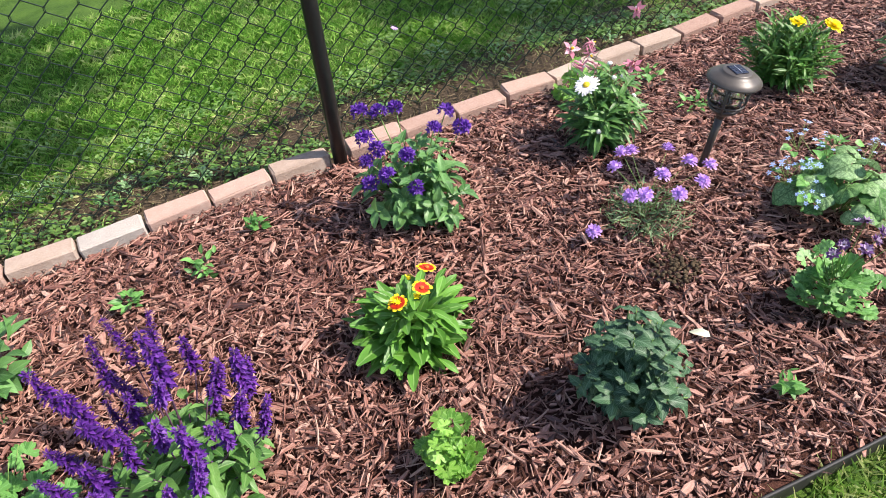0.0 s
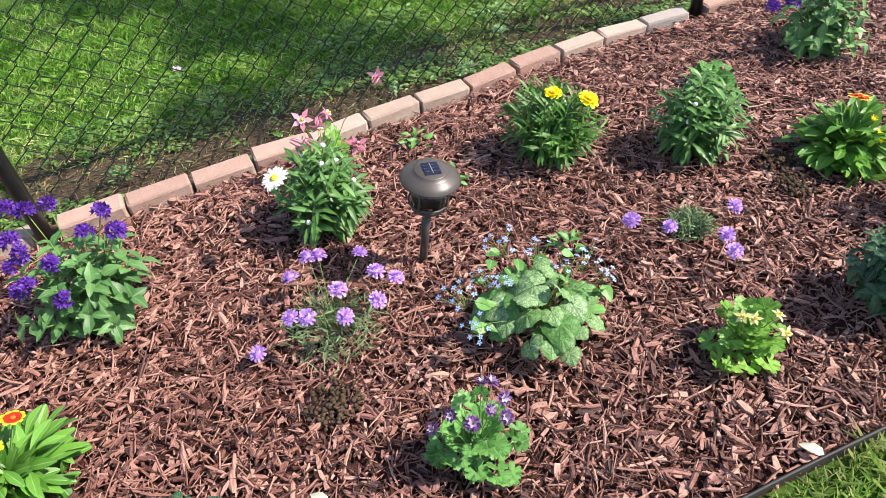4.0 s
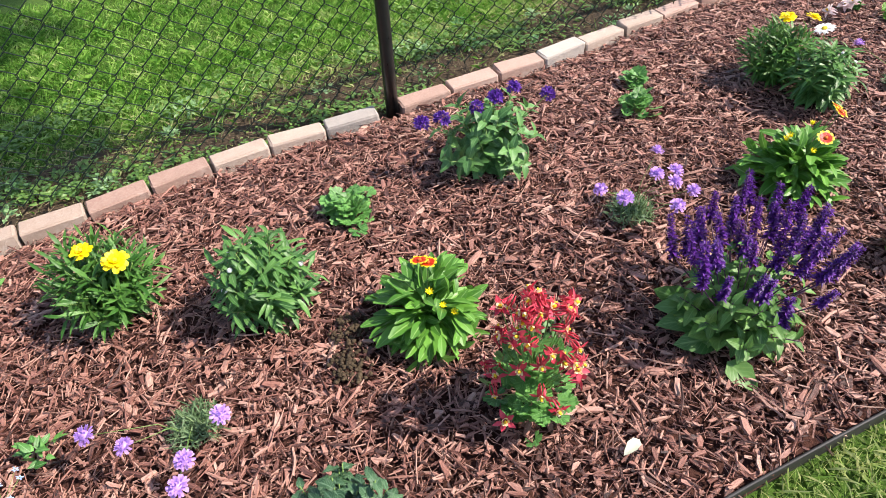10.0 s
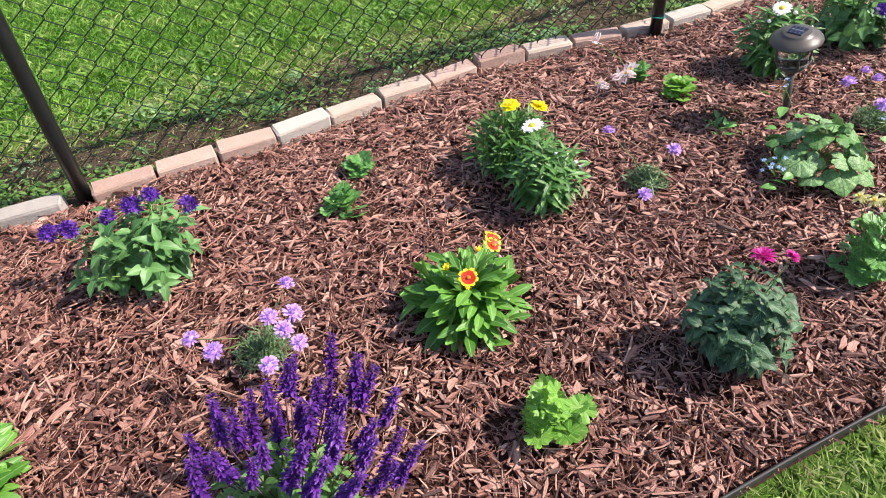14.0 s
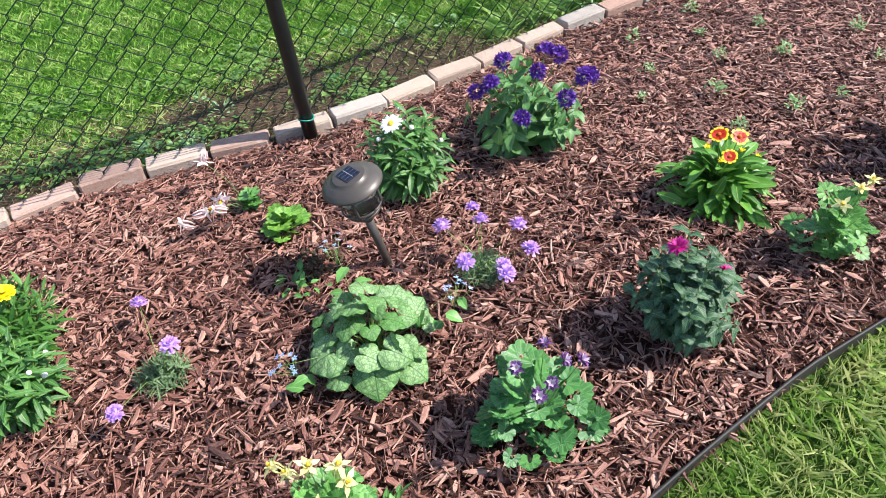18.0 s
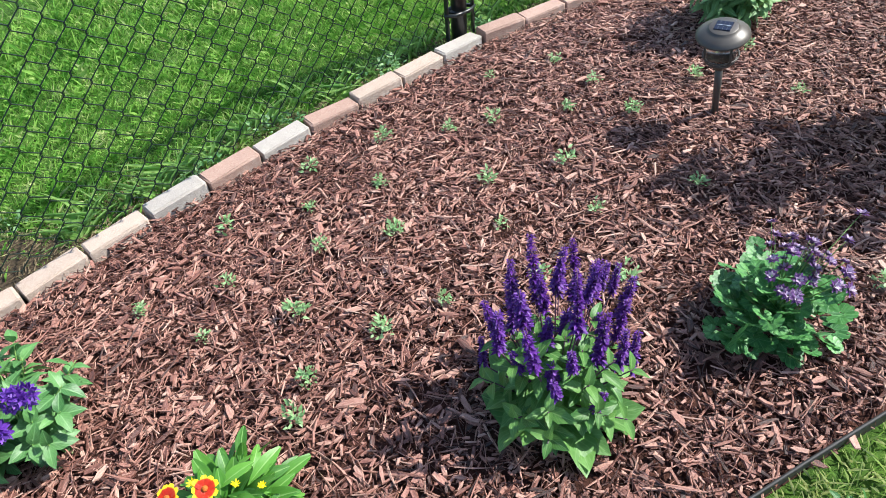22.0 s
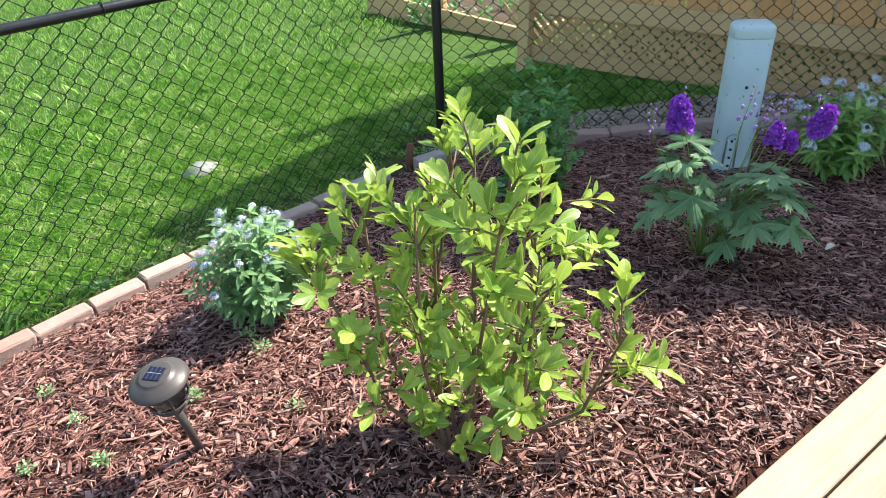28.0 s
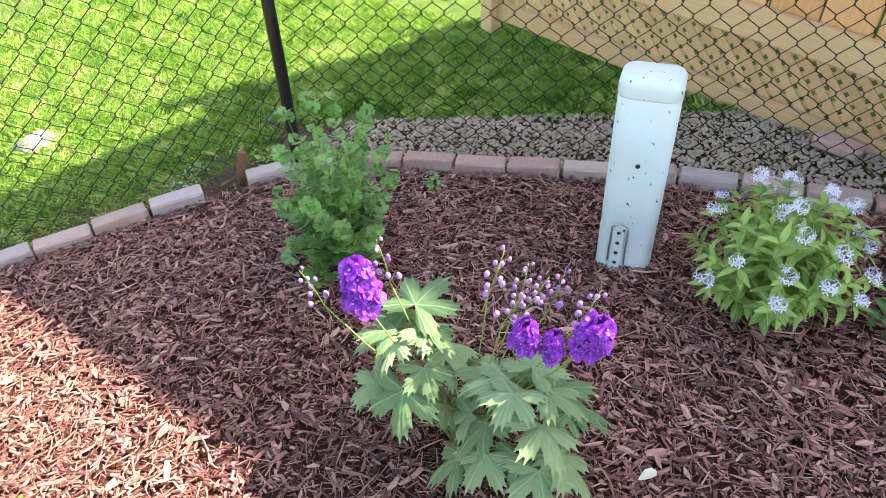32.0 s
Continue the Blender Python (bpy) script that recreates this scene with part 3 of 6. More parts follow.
near_y = lambda x: np.interp(x, [p[0] for p in NEAR], [p[1] for p in NEAR])
far_y = lambda x: np.interp(x, [p[0] for p in FAR], [p[1] for p in FAR])


def sheet(xs, ys_of, lift, rough=0.0):
    """A ground sheet over columns xs, each with its own rows."""
    rows = [ys_of(x) for x in xs]
    n = len(rows[0])
    v = [(x, y, float(ground(x, y)) + lift + rough * noise.noise((x * 3, y * 3, 0))) for x, ys in zip(xs, rows) for y in ys]
    f = [(i * n + j, (i + 1) * n + j, (i + 1) * n + j + 1, i * n + j + 1) for i in range(len(xs) - 1) for j in range(n - 1)]
    return tem(v, f)


# ground: one sheet out to the horizon
axis_x = [-900, -300, -100, -40, -15, -5] + list(np.linspace(-4, 18, 45)) + [25, 50, 120, 300, 900]
axis_y = [-900, -300, -100, -40, -15, -5] + list(np.linspace(-4, 9, 53)) + [15, 40, 120, 300, 900]
tagged(part("ground", mesh("ground", sheet(axis_x, lambda x: axis_y, -0.035, 0.006), TURF)), "green lawn turf sloping down past the fence", "lawn", kind="structure")
xs = list(np.linspace(-2.5, 13.2, 180))
tagged(part("flower_bed", mesh("flower_bed", sheet(xs, lambda x: list(np.linspace(float(near_y(x)), float(far_y(x)) + 0.05, 24)), -0.018, 0.004), SOIL)), "dark soil of the mulched flower bed", "flower bed", kind="structure")
bare = lambda x: np.interp(x, [-3, 5.6, 6.3, 6.9, 7.4, 9.0, 9.4, 11.2, 11.8, 11.95, 13], [0.48, 0.5, 0.72, 0.6, 0.04, 0.04, 0.04, 0.1, 0.2, 0.8, 0.8]) + 0.07 * np.sin(x * 3.1) * np.sin(x * 1.3 + 1) + 0.03 * np.sin(x * 11)
strip = lambda x: list(np.linspace(float(far_y(x)) + 0.03, float(far_y(x)) + 0.1 + float(bare(x)), 8))
tagged(part("soil_strip", mesh("soil_strip", sheet(list(np.linspace(-2.5, 13.0, 120)), strip, -0.024, 0.012), BARE)), "bare trampled earth strip under the chain-link fence", "soil", kind="structure")

# bark mulch: many loose chips and shreds in overlapping layers
def chip(seed, corners=6):
    """A flat torn chip of bark with ragged ends."""
    r = random.Random(seed)
    u = r.uniform
    if corners == 6:
        side = [(-u(0.08, 0.48), u(0, 0.1)), (u(0.05, 0.46), u(0.0, 0.14)), (u(0.32, 0.54), u(0.35, 0.6)), (u(0.05, 0.48), u(0.84, 1.0)), (-u(0.05, 0.42), u(0.9, 1.05)), (-u(0.34, 0.52), u(0.4, 0.65))]
    else:
        side = [(-u(0.2, 0.5), u(0, 0.2)), (u(0.15, 0.5), u(0.0, 0.25)), (u(0.1, 0.5), u(0.75, 1.0)), (-u(0.1, 0.5), u(0.8, 1.05))]
    sag = u(-0.8, 0.8)
    n = len(side)
    top = [(x * 0.88, 0.05 + y * 0.9, 0.5 + sag * (y - 0.5) ** 2 * 2 + u(-0.3, 0.3)) for x, y in side]
    v = [(x, y, -0.6) for x, y in side] + top
    f = [(i, (i + 1) % n, n + (i + 1) % n, n + i) for i in range(n)]
    f += [(6, 7, 8, 11), (8, 9, 10, 11)] if n == 6 else [(4, 5, 6, 7)]
    return tem(v, f, [(y, x + 0.5) for x, y, _ in v])


def sliver(seed, sections=3):
    """A thin curved shred with a ridge."""
    r = random.Random(seed)
    e = lambda s: r.uniform(-s, s)
    v, f = [], []
    sag, yaw = e(0.12), e(0.3)
    for c in np.linspace(0, 1, sections):
        w = 0.5 * (r.uniform(0.25, 0.7) if c in (0.0, 1.0) and sections > 2 else r.uniform(0.5, 1.1))
        mid, up = yaw * c * (1 - c) * 4, sag * c * (1 - c) * 4
        v += [(mid * 2 - w, c, up - 0.4), (mid * 2 + e(0.25), c + e(0.05), up + 0.5), (mid * 2 + w, c, up - 0.4)]
    for i in range(sections - 1):
        for a in (0, 1):
            f.append((3 * i + a + 1, 3 * i + a, 3 * i + 3 + a, 3 * i + 4 + a))
    return tem(v, f, [(y, x + 0.5) for x, y, _ in v])


def chunk(seed):
    """A thick split piece of bark: rounded along its back, torn at both ends."""
    r = random.Random(seed)
    u = r.uniform
    v, f = [], []
    bend, lean = u(-0.25, 0.25), u(-0.2, 0.2)
    for c in (0.0, 0.3, 0.72, 1.0):
        w = 0.5 * (u(0.25, 0.75) if c in (0.0, 1.0) else u(0.85, 1.1))
        m, h = bend * c * (1 - c) * 3, (u(0.1, 0.4) if c in (0.0, 1.0) else u(0.5, 0.75))
        v += [(m - w, c + u(-0.06, 0.06), -0.6), (m - w * 0.55 + lean * w, c + u(-0.08, 0.08), h), (m + w * u(0.35, 0.65), c + u(-0.08, 0.08), h * u(0.6, 1.1)), (m + w, c + u(-0.06, 0.06), -0.6)]
    for i in range(3):
        f += [(4 * i + a + 1, 4 * i + a, 4 * i + 4 + a, 4 * i + 5 + a) for a in range(3)]
    f += [(0, 1, 2, 3), (15, 14, 13, 12)]
    return tem(v, f, [(y, x + 0.5) for x, y, _ in v])


def heave(x, y):
    """Soft unevenness of the mulch."""
    return 0.007 * np.sin(x * 5.1 + 2 * np.sin(y * 4.3)) * np.sin(y * 6.7) + 0.003 * np.sin(x * 13.0 + 3 * np.sin(y * 9.0))


def scatter_chips(n, lo, hi, width, thick, tilt, lift, power, shape):
    out = []
    for i in range(14):
        k = n // 14
        x = rnd(-1.2, 12.8, k * 2)
        y = rnd(-2.0, 2.2, k * 2)
        ok = (y > near_y(x) + 0.018) & (y < far_y(x) + 0.012)
        x, y = x[ok], y[ok]
        a = rnd(0, 2 * np.pi, len(x))
        d = np.stack([np.cos(a), np.sin(a), rnd(-tilt, tilt, len(x))], 1)
        nrm = np.stack([rnd(-tilt, tilt, len(x)) * 1.6, rnd(-tilt, tilt, len(x)) * 1.6, np.ones(len(x))], 1)
        ln = rnd(0, 1, len(x)) ** power * (hi - lo) + lo
        s = np.stack([ln * rnd(*width, len(x)), ln, rnd(*thick, len(x))], 1)
        z = ground(x, y) + rnd(*lift, len(x)) + heave(x, y)
        out.append(put(shape(i + int(n)), frames(np.stack([x, y, z], 1), d, nrm, s)))
    return join(*out)


MULCH = join(
    scatter_chips(9000, 0.02, 0.075, (0.16, 0.34), (0.003, 0.006), 0.14, (0.0, 0.01), 1.7, chunk),
    scatter_chips(27000, 0.016, 0.058, (0.2, 0.46), (0.002, 0.005), 0.14, (0.001, 0.012), 1.6, chip),
    scatter_chips(58000, 0.01, 0.034, (0.25, 0.6), (0.0015, 0.004), 0.2, (-0.002, 0.012), 1.3, lambda i: chip(i, 4)),
    scatter_chips(118000, 0.012, 0.05, (0.06, 0.16), (0.0012, 0.003), 0.2, (0.0, 0.013), 1.5, lambda i: sliver(i, 2)),
    scatter_chips(26000, 0.03, 0.1, (0.045, 0.12), (0.002, 0.004), 0.12, (0.006, 0.015), 2.0, sliver))
tagged(part("bark_mulch", mesh("bark_mulch", MULCH, BARK, smooth=False)), "reddish-brown shredded bark mulch covering the flower bed", "mulch", kind="stuff")


# lawn: blades of grass
CLUMPS = rnd(0.55, 1.4, 997)

def grass(n, x0, x1, y0, y1, h, w, keep, lean=0.5, power=1.0, name="lawn_grass", label=""):
    x, y = rnd(x0, x1, n), y0 + (y1 - y0) * rnd(0, 1, n) ** power
    ok = keep(x, y)
    x, y = x[ok], y[ok]
    k = len(x)
    hh, ww, a = rnd(*h, k), rnd(*w, k), rnd(0, 2 * np.pi, k)
    clump = CLUMPS[((x * 9).astype(int) * 31 + (y * 9).astype(int) * 17) % 997] * 0.5 + CLUMPS[((x * 3.1).astype(int) * 13 + (y * 3.7).astype(int) * 29) % 997] * 0.5
    hh = hh * clump
    b = np.stack([x, y, ground(x, y) - 0.037], 1)
    side = np.stack([np.cos(a), np.sin(a), np.zeros(k)], 1) * ww[:, None]
    t = rnd(0, 2 * np.pi, k)
    bend = np.stack([np.cos(t), np.sin(t), np.zeros(k)], 1) * (hh * rnd(0.1, lean * 2, k))[:, None]
    up = np.array([0, 0, 1.0]) * hh[:, None]
    v = np.stack([b - side, b + side, b + bend * 0.35 + up * 0.62 + side * 0.6, b + bend + up * 0.98], 1).reshape(-1, 3)
    loops = (np.array([0, 1, 2, 0, 2, 3])[None] + 4 * np.arange(k)[:, None]).ravel()
    t = (v, loops, np.full(2 * k, 3), np.zeros((len(v), 2)), np.zeros(2 * k, int))
    return tagged(part(name, mesh(name, t, DRYGRASS if name == "dry_grass" else EDGEGRASS if name == "edge_grass" else GRASS)), label, "grass", kind="stuff")


def blot(x, y):
    """Smooth patchiness between 0 and 1."""
    return 0.5 + 0.22 * np.sin(4.3 * x + 1.7 * np.sin(3.1 * y)) * np.sin(5.2 * y + 1.3 * np.sin(2.7 * x)) + 0.16 * np.sin(11.3 * x + 2.1 * np.sin(7.9 * y)) * np.sin(12.7 * y) + 0.12 * np.sin(27 * x + 3 * np.sin(19 * y)) * np.sin(31 * y)


def worn(x, y):
    d = y - far_y(x)
    return rnd(0, 1, len(x)) < np.clip((d - bare(x) * 0.75) / 0.55 + 0.9 * (blot(x, y) - 0.55), 0.015, 1) * (0.55 + 0.6 * blot(x * 0.7, y * 0.7))


beyond = lambda x, y: (y > far_y(x) + 0.08) & ~((x > 11.8) & (y < 1.5))
grass(560000, -2.2, 13.6, 1.3, 4.8, (0.02, 0.055), (0.0008, 0.0017), lambda x, y: worn(x, y) & beyond(x, y), 0.7, 1.45, label="sunlit green lawn grass beyond the chain-link fence")
grass(190000, -1.2, 11.4, 1.5, 3.1, (0.012, 0.04), (0.0007, 0.0016), lambda x, y: beyond(x, y) & (rnd(0, 1, len(x)) < np.exp(-(((y - far_y(x) - bare(x) - 0.1) / 0.22) ** 2)) * blot(x * 1.3, y * 1.3)), 1.0, 1.0, "dry_grass", "thin yellowed grass fringing the bare strip")
grass(34000, 7.5, 20.0, 3.4, 11.0, (0.05, 0.1), (0.003, 0.005), lambda x, y: x > 7.5, 0.5, 1.0, "far_grass", "mown lawn grass further off behind the fence")
grass(95000, 0.5, 9.2, -0.9, 0.45, (0.016, 0.05), (0.0008, 0.0018), lambda x, y: (y < near_y(x) - 0.012) & ((x - 8.74) * 0.9 - (y + 0.27) * 0.435 < -0.01), 0.8, 0.7, "edge_grass", "mown lawn grass along the black bed edging")
grass(60000, 11.9, 13.65, -1.3, 1.6, (0.03, 0.065), (0.001, 0.002), lambda x, y: (y > far_y(x) + 0.95) & (y > 1.3 - 4 * (x - 11.9)) & (y > 0.72 - 1.45 * (x - 12.6)) & ((x > 12.4) | (y > 1.4)), 0.6, 1.0, "shaded_grass", "green lawn grass in the shade of the wooden fence")

# rank tufts by the fence
def tuft(x, y, n, h):
    ob = thing("grass_tuft", x, y, "tuft of longer uncut grass at the foot of the fence", "grass", "grass tufts along the fence")
    ph, el = rnd(0, 2 * np.pi, n), rnd(0.5, 1.4, n)
    ax = np.stack([np.cos(ph) * np.cos(el), 0.12 + np.abs(np.sin(ph)) ** 0.7 * np.sign(np.sin(ph) + 0.5) * 0.7 * np.cos(el), np.sin(el)], 1)
    pos = np.stack([rnd(-0.06, 0.06, n), rnd(-0.05, 0.05, n), np.full(n, -0.03)], 1)
    ln = rnd(0.4, 1.0, n) * h
    bl = simple_blade(lambda u: 0.5 * (1 - u) ** 0.6, 4, 0.3, 0.45)
    part("leaves", mesh("leaves", put(bl, frames(pos, ax, np.stack([-np.cos(ph), -np.sin(ph), np.full(n, 0.6)], 1), np.stack([np.full(n, 0.006), ln, ln], 1))), L_TUFT), ob)


for tx, ty in ((7.3, 0.18), (7.42, 0.24), (7.65, 0.14), (7.85, 0.16), (8.08, 0.2), (8.55, 0.16), (8.92, 0.15), (7.55, 0.16), (7.75, 0.22), (7.95, 0.15), (8.2, 0.2), (8.4, 0.28), (8.75, 0.18), (9.05, 0.2), (9.2, 0.12), (9.45, 0.2), (9.8, 0.3), (10.2, 0.25), (10.6, 0.3), (5.2, 0.35), (4.4, 0.3), (2.9, 0.4), (1.9, 0.45), (6.5, 0.4), (11.0, 0.3), (0.2, 0.4), (3.3, 0.3)):
    tuft(tx, float(far_y(tx)) + ty + 0.08 * (7.2 < tx < 9.6), 18, 0.1 + 0.08 * (7.2 < tx < 9.6))

# dry stalks and crumbs on the bare strip
k = 11000
tx = rnd(-1.2, 12.6, k)
ty = far_y(tx) + 0.1 + (bare(tx) + 0.15) * rnd(0, 1, k) ** 1.2
ta = rnd(0, 6.28, k)
straws = put(sliver(77, 2), frames(np.stack([tx, ty, ground(tx, ty) - 0.022 + rnd(0, 0.012, k)], 1), np.stack([np.cos(ta), np.sin(ta), rnd(-0.2, 0.3, k)], 1), np.tile([0, 0, 1.0], (k, 1)), np.stack([rnd(0.0015, 0.006, k), rnd(0.01, 0.05, k), rnd(0.001, 0.005, k)], 1)))
tagged(part("dry_litter", mesh("dry_litter", straws, STRAW, smooth=False)), "dry straw and leaf litter on bare earth under the fence", "litter", kind="stuff")

# ---- brick edging ----
def brick_mesh(seed, material):
    r = random.Random(seed)
    bm = bmesh.new()
    bmesh.ops.create_cube(bm, size=1, matrix=Matrix.Diagonal((0.232, 0.092, 0.14, 1)))
    bmesh.ops.bevel(bm, geom=[e for e in bm.edges], offset=0.007, segments=1, affect="EDGES")
    for v in bm.verts:
        v.co += Vector((r.uniform(-1, 1), r.uniform(-1, 1), r.uniform(-1, 1))) * 0.0028
        if v.co.z > 0:
            v.co.y *= 0.93
    me = bpy.data.meshes.new("brick")
    bm.to_mesh(me)
    bm.free()
    me.materials.append(material)
    return me


BRICKS = {c: [brick_mesh(i + j, m) for i in range(5)] for j, (c, m) in enumerate((("P", BRICK), ("T", TANBRICK), ("W", PALEBRICK)))}
edging = tagged(new("brick_edging"), "row of tan and grey tumbled bricks edging the flower bed", "brick edging", kind="structure")
line = np.array(FAR)
seg = np.concatenate([[0], np.cumsum(np.linalg.norm(np.diff(line, axis=0), axis=1))])
along = lambda s: np.array([np.interp(s, seg, line[:, 0]), np.interp(s, seg, line[:, 1])])
s_of = lambda x: float(np.interp(x, line[:, 0], seg))


def lay(x0, tones, step=0.2405, k0=0):
    """Bricks of the given tones along the edge from the plan's x0."""
    s = s_of(x0)
    for i, tone in enumerate(tones):
        a, b = along(s + i * step), along(s + (i + 1) * step)
        d = unit(b - a)
        c = (a + b) / 2 + np.array([-d[1], d[0]]) * 0.06
        r = random.Random(i * 7 + k0)
        z = float(ground(*c)) + 0.046 - 0.07 + r.uniform(-0.009, 0.009)
        tilt = -math.degrees(math.atan2(float(ground(*a) - ground(*b)), step))
        part("brick", BRICKS[tone][(i + k0) % 5], edging, pose(c[0], c[1], z, r.uniform(-4, 4), tilt * -1 + r.uniform(-1.6, 1.6), math.degrees(math.atan2(d[1], d[0])) + r.uniform(-2.2, 2.2)))


lay(-2.3, "PTTPPTPTWPPT", 0.2405, 1)
lay(0.66, "PPPPTTTPPTTW", 0.242, 2)
lay(3.66, "PPPWTTPPTP", 0.242, 3)
lay(6.09, "TWTTTTWPWPTTWPPPTTWTTW", 0.2415, 4)
lay(11.47, "WWPPPPTTWTTPTT", 0.243, 5)


# ---- black bed edging ----
def ribbon(points, thick, low, high):
    p = np.array(points, float)
    d = unit(np.gradient(p, axis=0))
    nrm = np.stack([-d[:, 1], d[:, 0]], 1) * thick / 2
    g = ground(p[:, 0], p[:, 1])
    v, f = [], []
    for i in range(len(p)):
        for s, h in ((-1, low), (-1, high), (1, high), (1, low)):
            v.append((*(p[i] + s * nrm[i]), g[i] + h))
    for i in range(len(p) - 1):
        for j in range(4):
            f.append((4 * i + j, 4 * i + (j + 1) % 4, 4 * i + 4 + (j + 1) % 4, 4 * i + 4 + j))
    return tem(v, f)


ex = np.linspace(-2.4, 8.72, 130)
ey = near_y(ex) + 0.006 * np.sin(ex * 4.1)
bed_edging = part("bed_edging", mesh("bed_edging", ribbon(np.stack([ex, ey], 1), 0.005, -0.05, 0.02), EDGING, smooth=False))
tagged(bed_edging, "thin black landscape edging between mulch and lawn", "garden edging", kind="structure")
lip = np.stack([ex, ey, ground(ex, ey) + 0.02], 1)
part("rolled_top", mesh("rolled_top", tube(lip, 0.0045, 0.0045, 6), EDGING), bed_edging)

# ---- chain-link fence ----
POSTS = [(-2.4, 2.17), (0.62, 2.19), (3.635, 2.2), (6.222, 1.975), (9.19, 2.08), (11.785, 1.235), (13.02, -1.27), (12.6, -4.2)]
LEANS = [(0, 0), (-0.01, 0), (0.0, 0), (-0.05, 0.01), (0.03, 0), (0.0, 0.02), (0, 0), (0, 0)]
fence = tagged(new("chain_link_fence"), "black vinyl-coated chain-link fence with round posts and top rail", "fence", kind="structure")
RAIL_H, W, HH = 1.2, 0.095, 0.104
tops = []
for (px, py), (lx, ly) in zip(POSTS, LEANS):
    g = float(ground(px, py))
    heavy = (px, py) in (POSTS[4], POSTS[6])
    r = 0.037 if heavy else 0.028
    top = np.array([px + lx * 1.2, py + ly * 1.2, g + 1.22])
    tops.append(np.array([px + lx * RAIL_H, py + ly * RAIL_H, g + RAIL_H]))
    post = part("post", mesh("post", tube(np.linspace([px - lx * 0.05, py - ly * 0.05, g - 0.06], top, 5), r, r, 16), VINYL), fence)
    part("post_cap", mesh("post_cap", put(lathe([(r + 0.004, -0.03), (r + 0.004, 0.015), (r * 0.8, 0.035), (r * 0.3, 0.045)], 16), np.array(pose(*top))), VINYL), post)
for i in range(len(POSTS) - 1):
    a0, b0 = np.array(POSTS[i]), np.array(POSTS[i + 1])
    d = unit(b0 - a0)
    out = np.array([-d[1], d[0]])
    ln = np.linalg.norm(b0 - a0)
    part("top_rail", mesh("top_rail", tube(np.linspace(tops[i], tops[i + 1], 6), 0.021, 0.021, 12), VINYL), fence)
    wires = []
    n = int(ln / (W / 2))
    for k in range(n):
        pts = []
        for j in range(26):
            right = (j + k) % 2
            q = a0 + d * ((k + right * 1.1 - 0.05) * W / 2 + 0.02)
            lift = 0.07 + j * HH / 2 * 0.94
            wob = out * ((0.1 if i < 3 else 0.05) + 0.005 * right + 0.006 * math.sin(k * 0.21 + j * 0.3))
            for dz in (-0.0055, 0.0055):
                pts.append((q[0] + wob[0], q[1] + wob[1], float(ground(*q)) + lift + dz))
        wires.append(tube(pts, 0.0024, 0.0024, 3))
    part("chain_link_mesh", mesh("chain_link_mesh", join(*wires), GREENWIRE), fence)
    # ties that hold the mesh to the rail
    for q in np.arange(0.3, ln - 0.2, 0.62):
        c = tops[i] + (tops[i + 1] - tops[i]) * q / ln
        th = np.linspace(0, 2 * np.pi, 13)
        ring = np.stack([c[0] + out[0] * np.cos(th) * 0.026, c[1] + out[1] * np.cos(th) * 0.026, c[2] + np.sin(th) * 0.026], 1)
        part("wire_tie", mesh("wire_tie", tube(ring, 0.003, 0.003, 5), VINYL), fence)
# tension bars and bands on the two heavy posts
for i in (4, 6):
    px, py = POSTS[i]
    g = float(ground(px, py))
    for j in (i - 1, i + 1):
        d = unit(np.array(POSTS[j]) - np.array(POSTS[i]))
        c = np.array([px, py]) + d * 0.075
        part("tension_bar", mesh("tension_bar", at(box(0.01, 0.022, 1.16, 0.002), c[0], c[1], g + 0.02, rz=math.degrees(math.atan2(d[1], d[0]))), VINYL, smooth=False), fence)
        for h in (0.15, 0.47, 1.0):
            pts = [(px - d[0] * 0.042, py - d[1] * 0.042, g + h)] + [(px + d[0] * q + s * -d[1], py + d[1] * q + s * d[0], g + h) for q, s in ((0, 0.042), (0.05, 0.03), (0.085, 0.0), (0.05, -0.03), (0, -0.042))] + [(px - d[0] * 0.042, py - d[1] * 0.042, g + h)]
            part("tension_band", mesh("tension_band", tube(pts, 0.009, 0.009, 6), VINYL), fence)
tie = np.linspace(0, 2 * np.pi, 12)
gx, gy = POSTS[3]
part("green_tie", mesh("green_tie", tube(np.stack([gx - 0.006 + 0.031 * np.cos(tie), gy + 0.031 * np.sin(tie), 0.13 + 0.004 * np.sin(tie * 2)], 1), 0.003, 0.003, 5), plain_mat("green_plastic", (0.0, 0.16, 0.12), (0.01, 0.25, 0.18), 40, 0.4)), fence)

# ---- wooden privacy fence with lattice skirt, behind the chain-link corner ----
wood_fence = tagged(new("wooden_fence"), "tan cedar board fence with a lattice skirt and pine rails", "fence", kind="structure")
wood_fence.matrix_basis = pose(13.6, 1.42, float(ground(13.5, 0.0)) - 0.02, 0, 0, -7.7)
board = mesh("board", box(0.02, 0.222, 1.75, 0.003), FENCEWOOD, smooth=False)
for k in range(24):
    part("board", board, wood_fence, pose(0.045 + 0.003 * (k % 2), -0.19 - 0.234 * k, 0.44, 0, 0.3 * ((k * 5) % 3 - 1), 0.4 * ((k * 7) % 5 - 2)))
for h, zt, th, out in ((0.0, 0.11, 0.05, -0.012), (0.37, 0.145, 0.045, 0.0), (1.2, 0.09, 0.045, 0.0), (1.8, 0.09, 0.045, 0.0)):
    part("rail", mesh("rail", at(box(th, 5.6, zt, 0.004), out, -2.8, h), RAILWOOD, smooth=False), wood_fence)
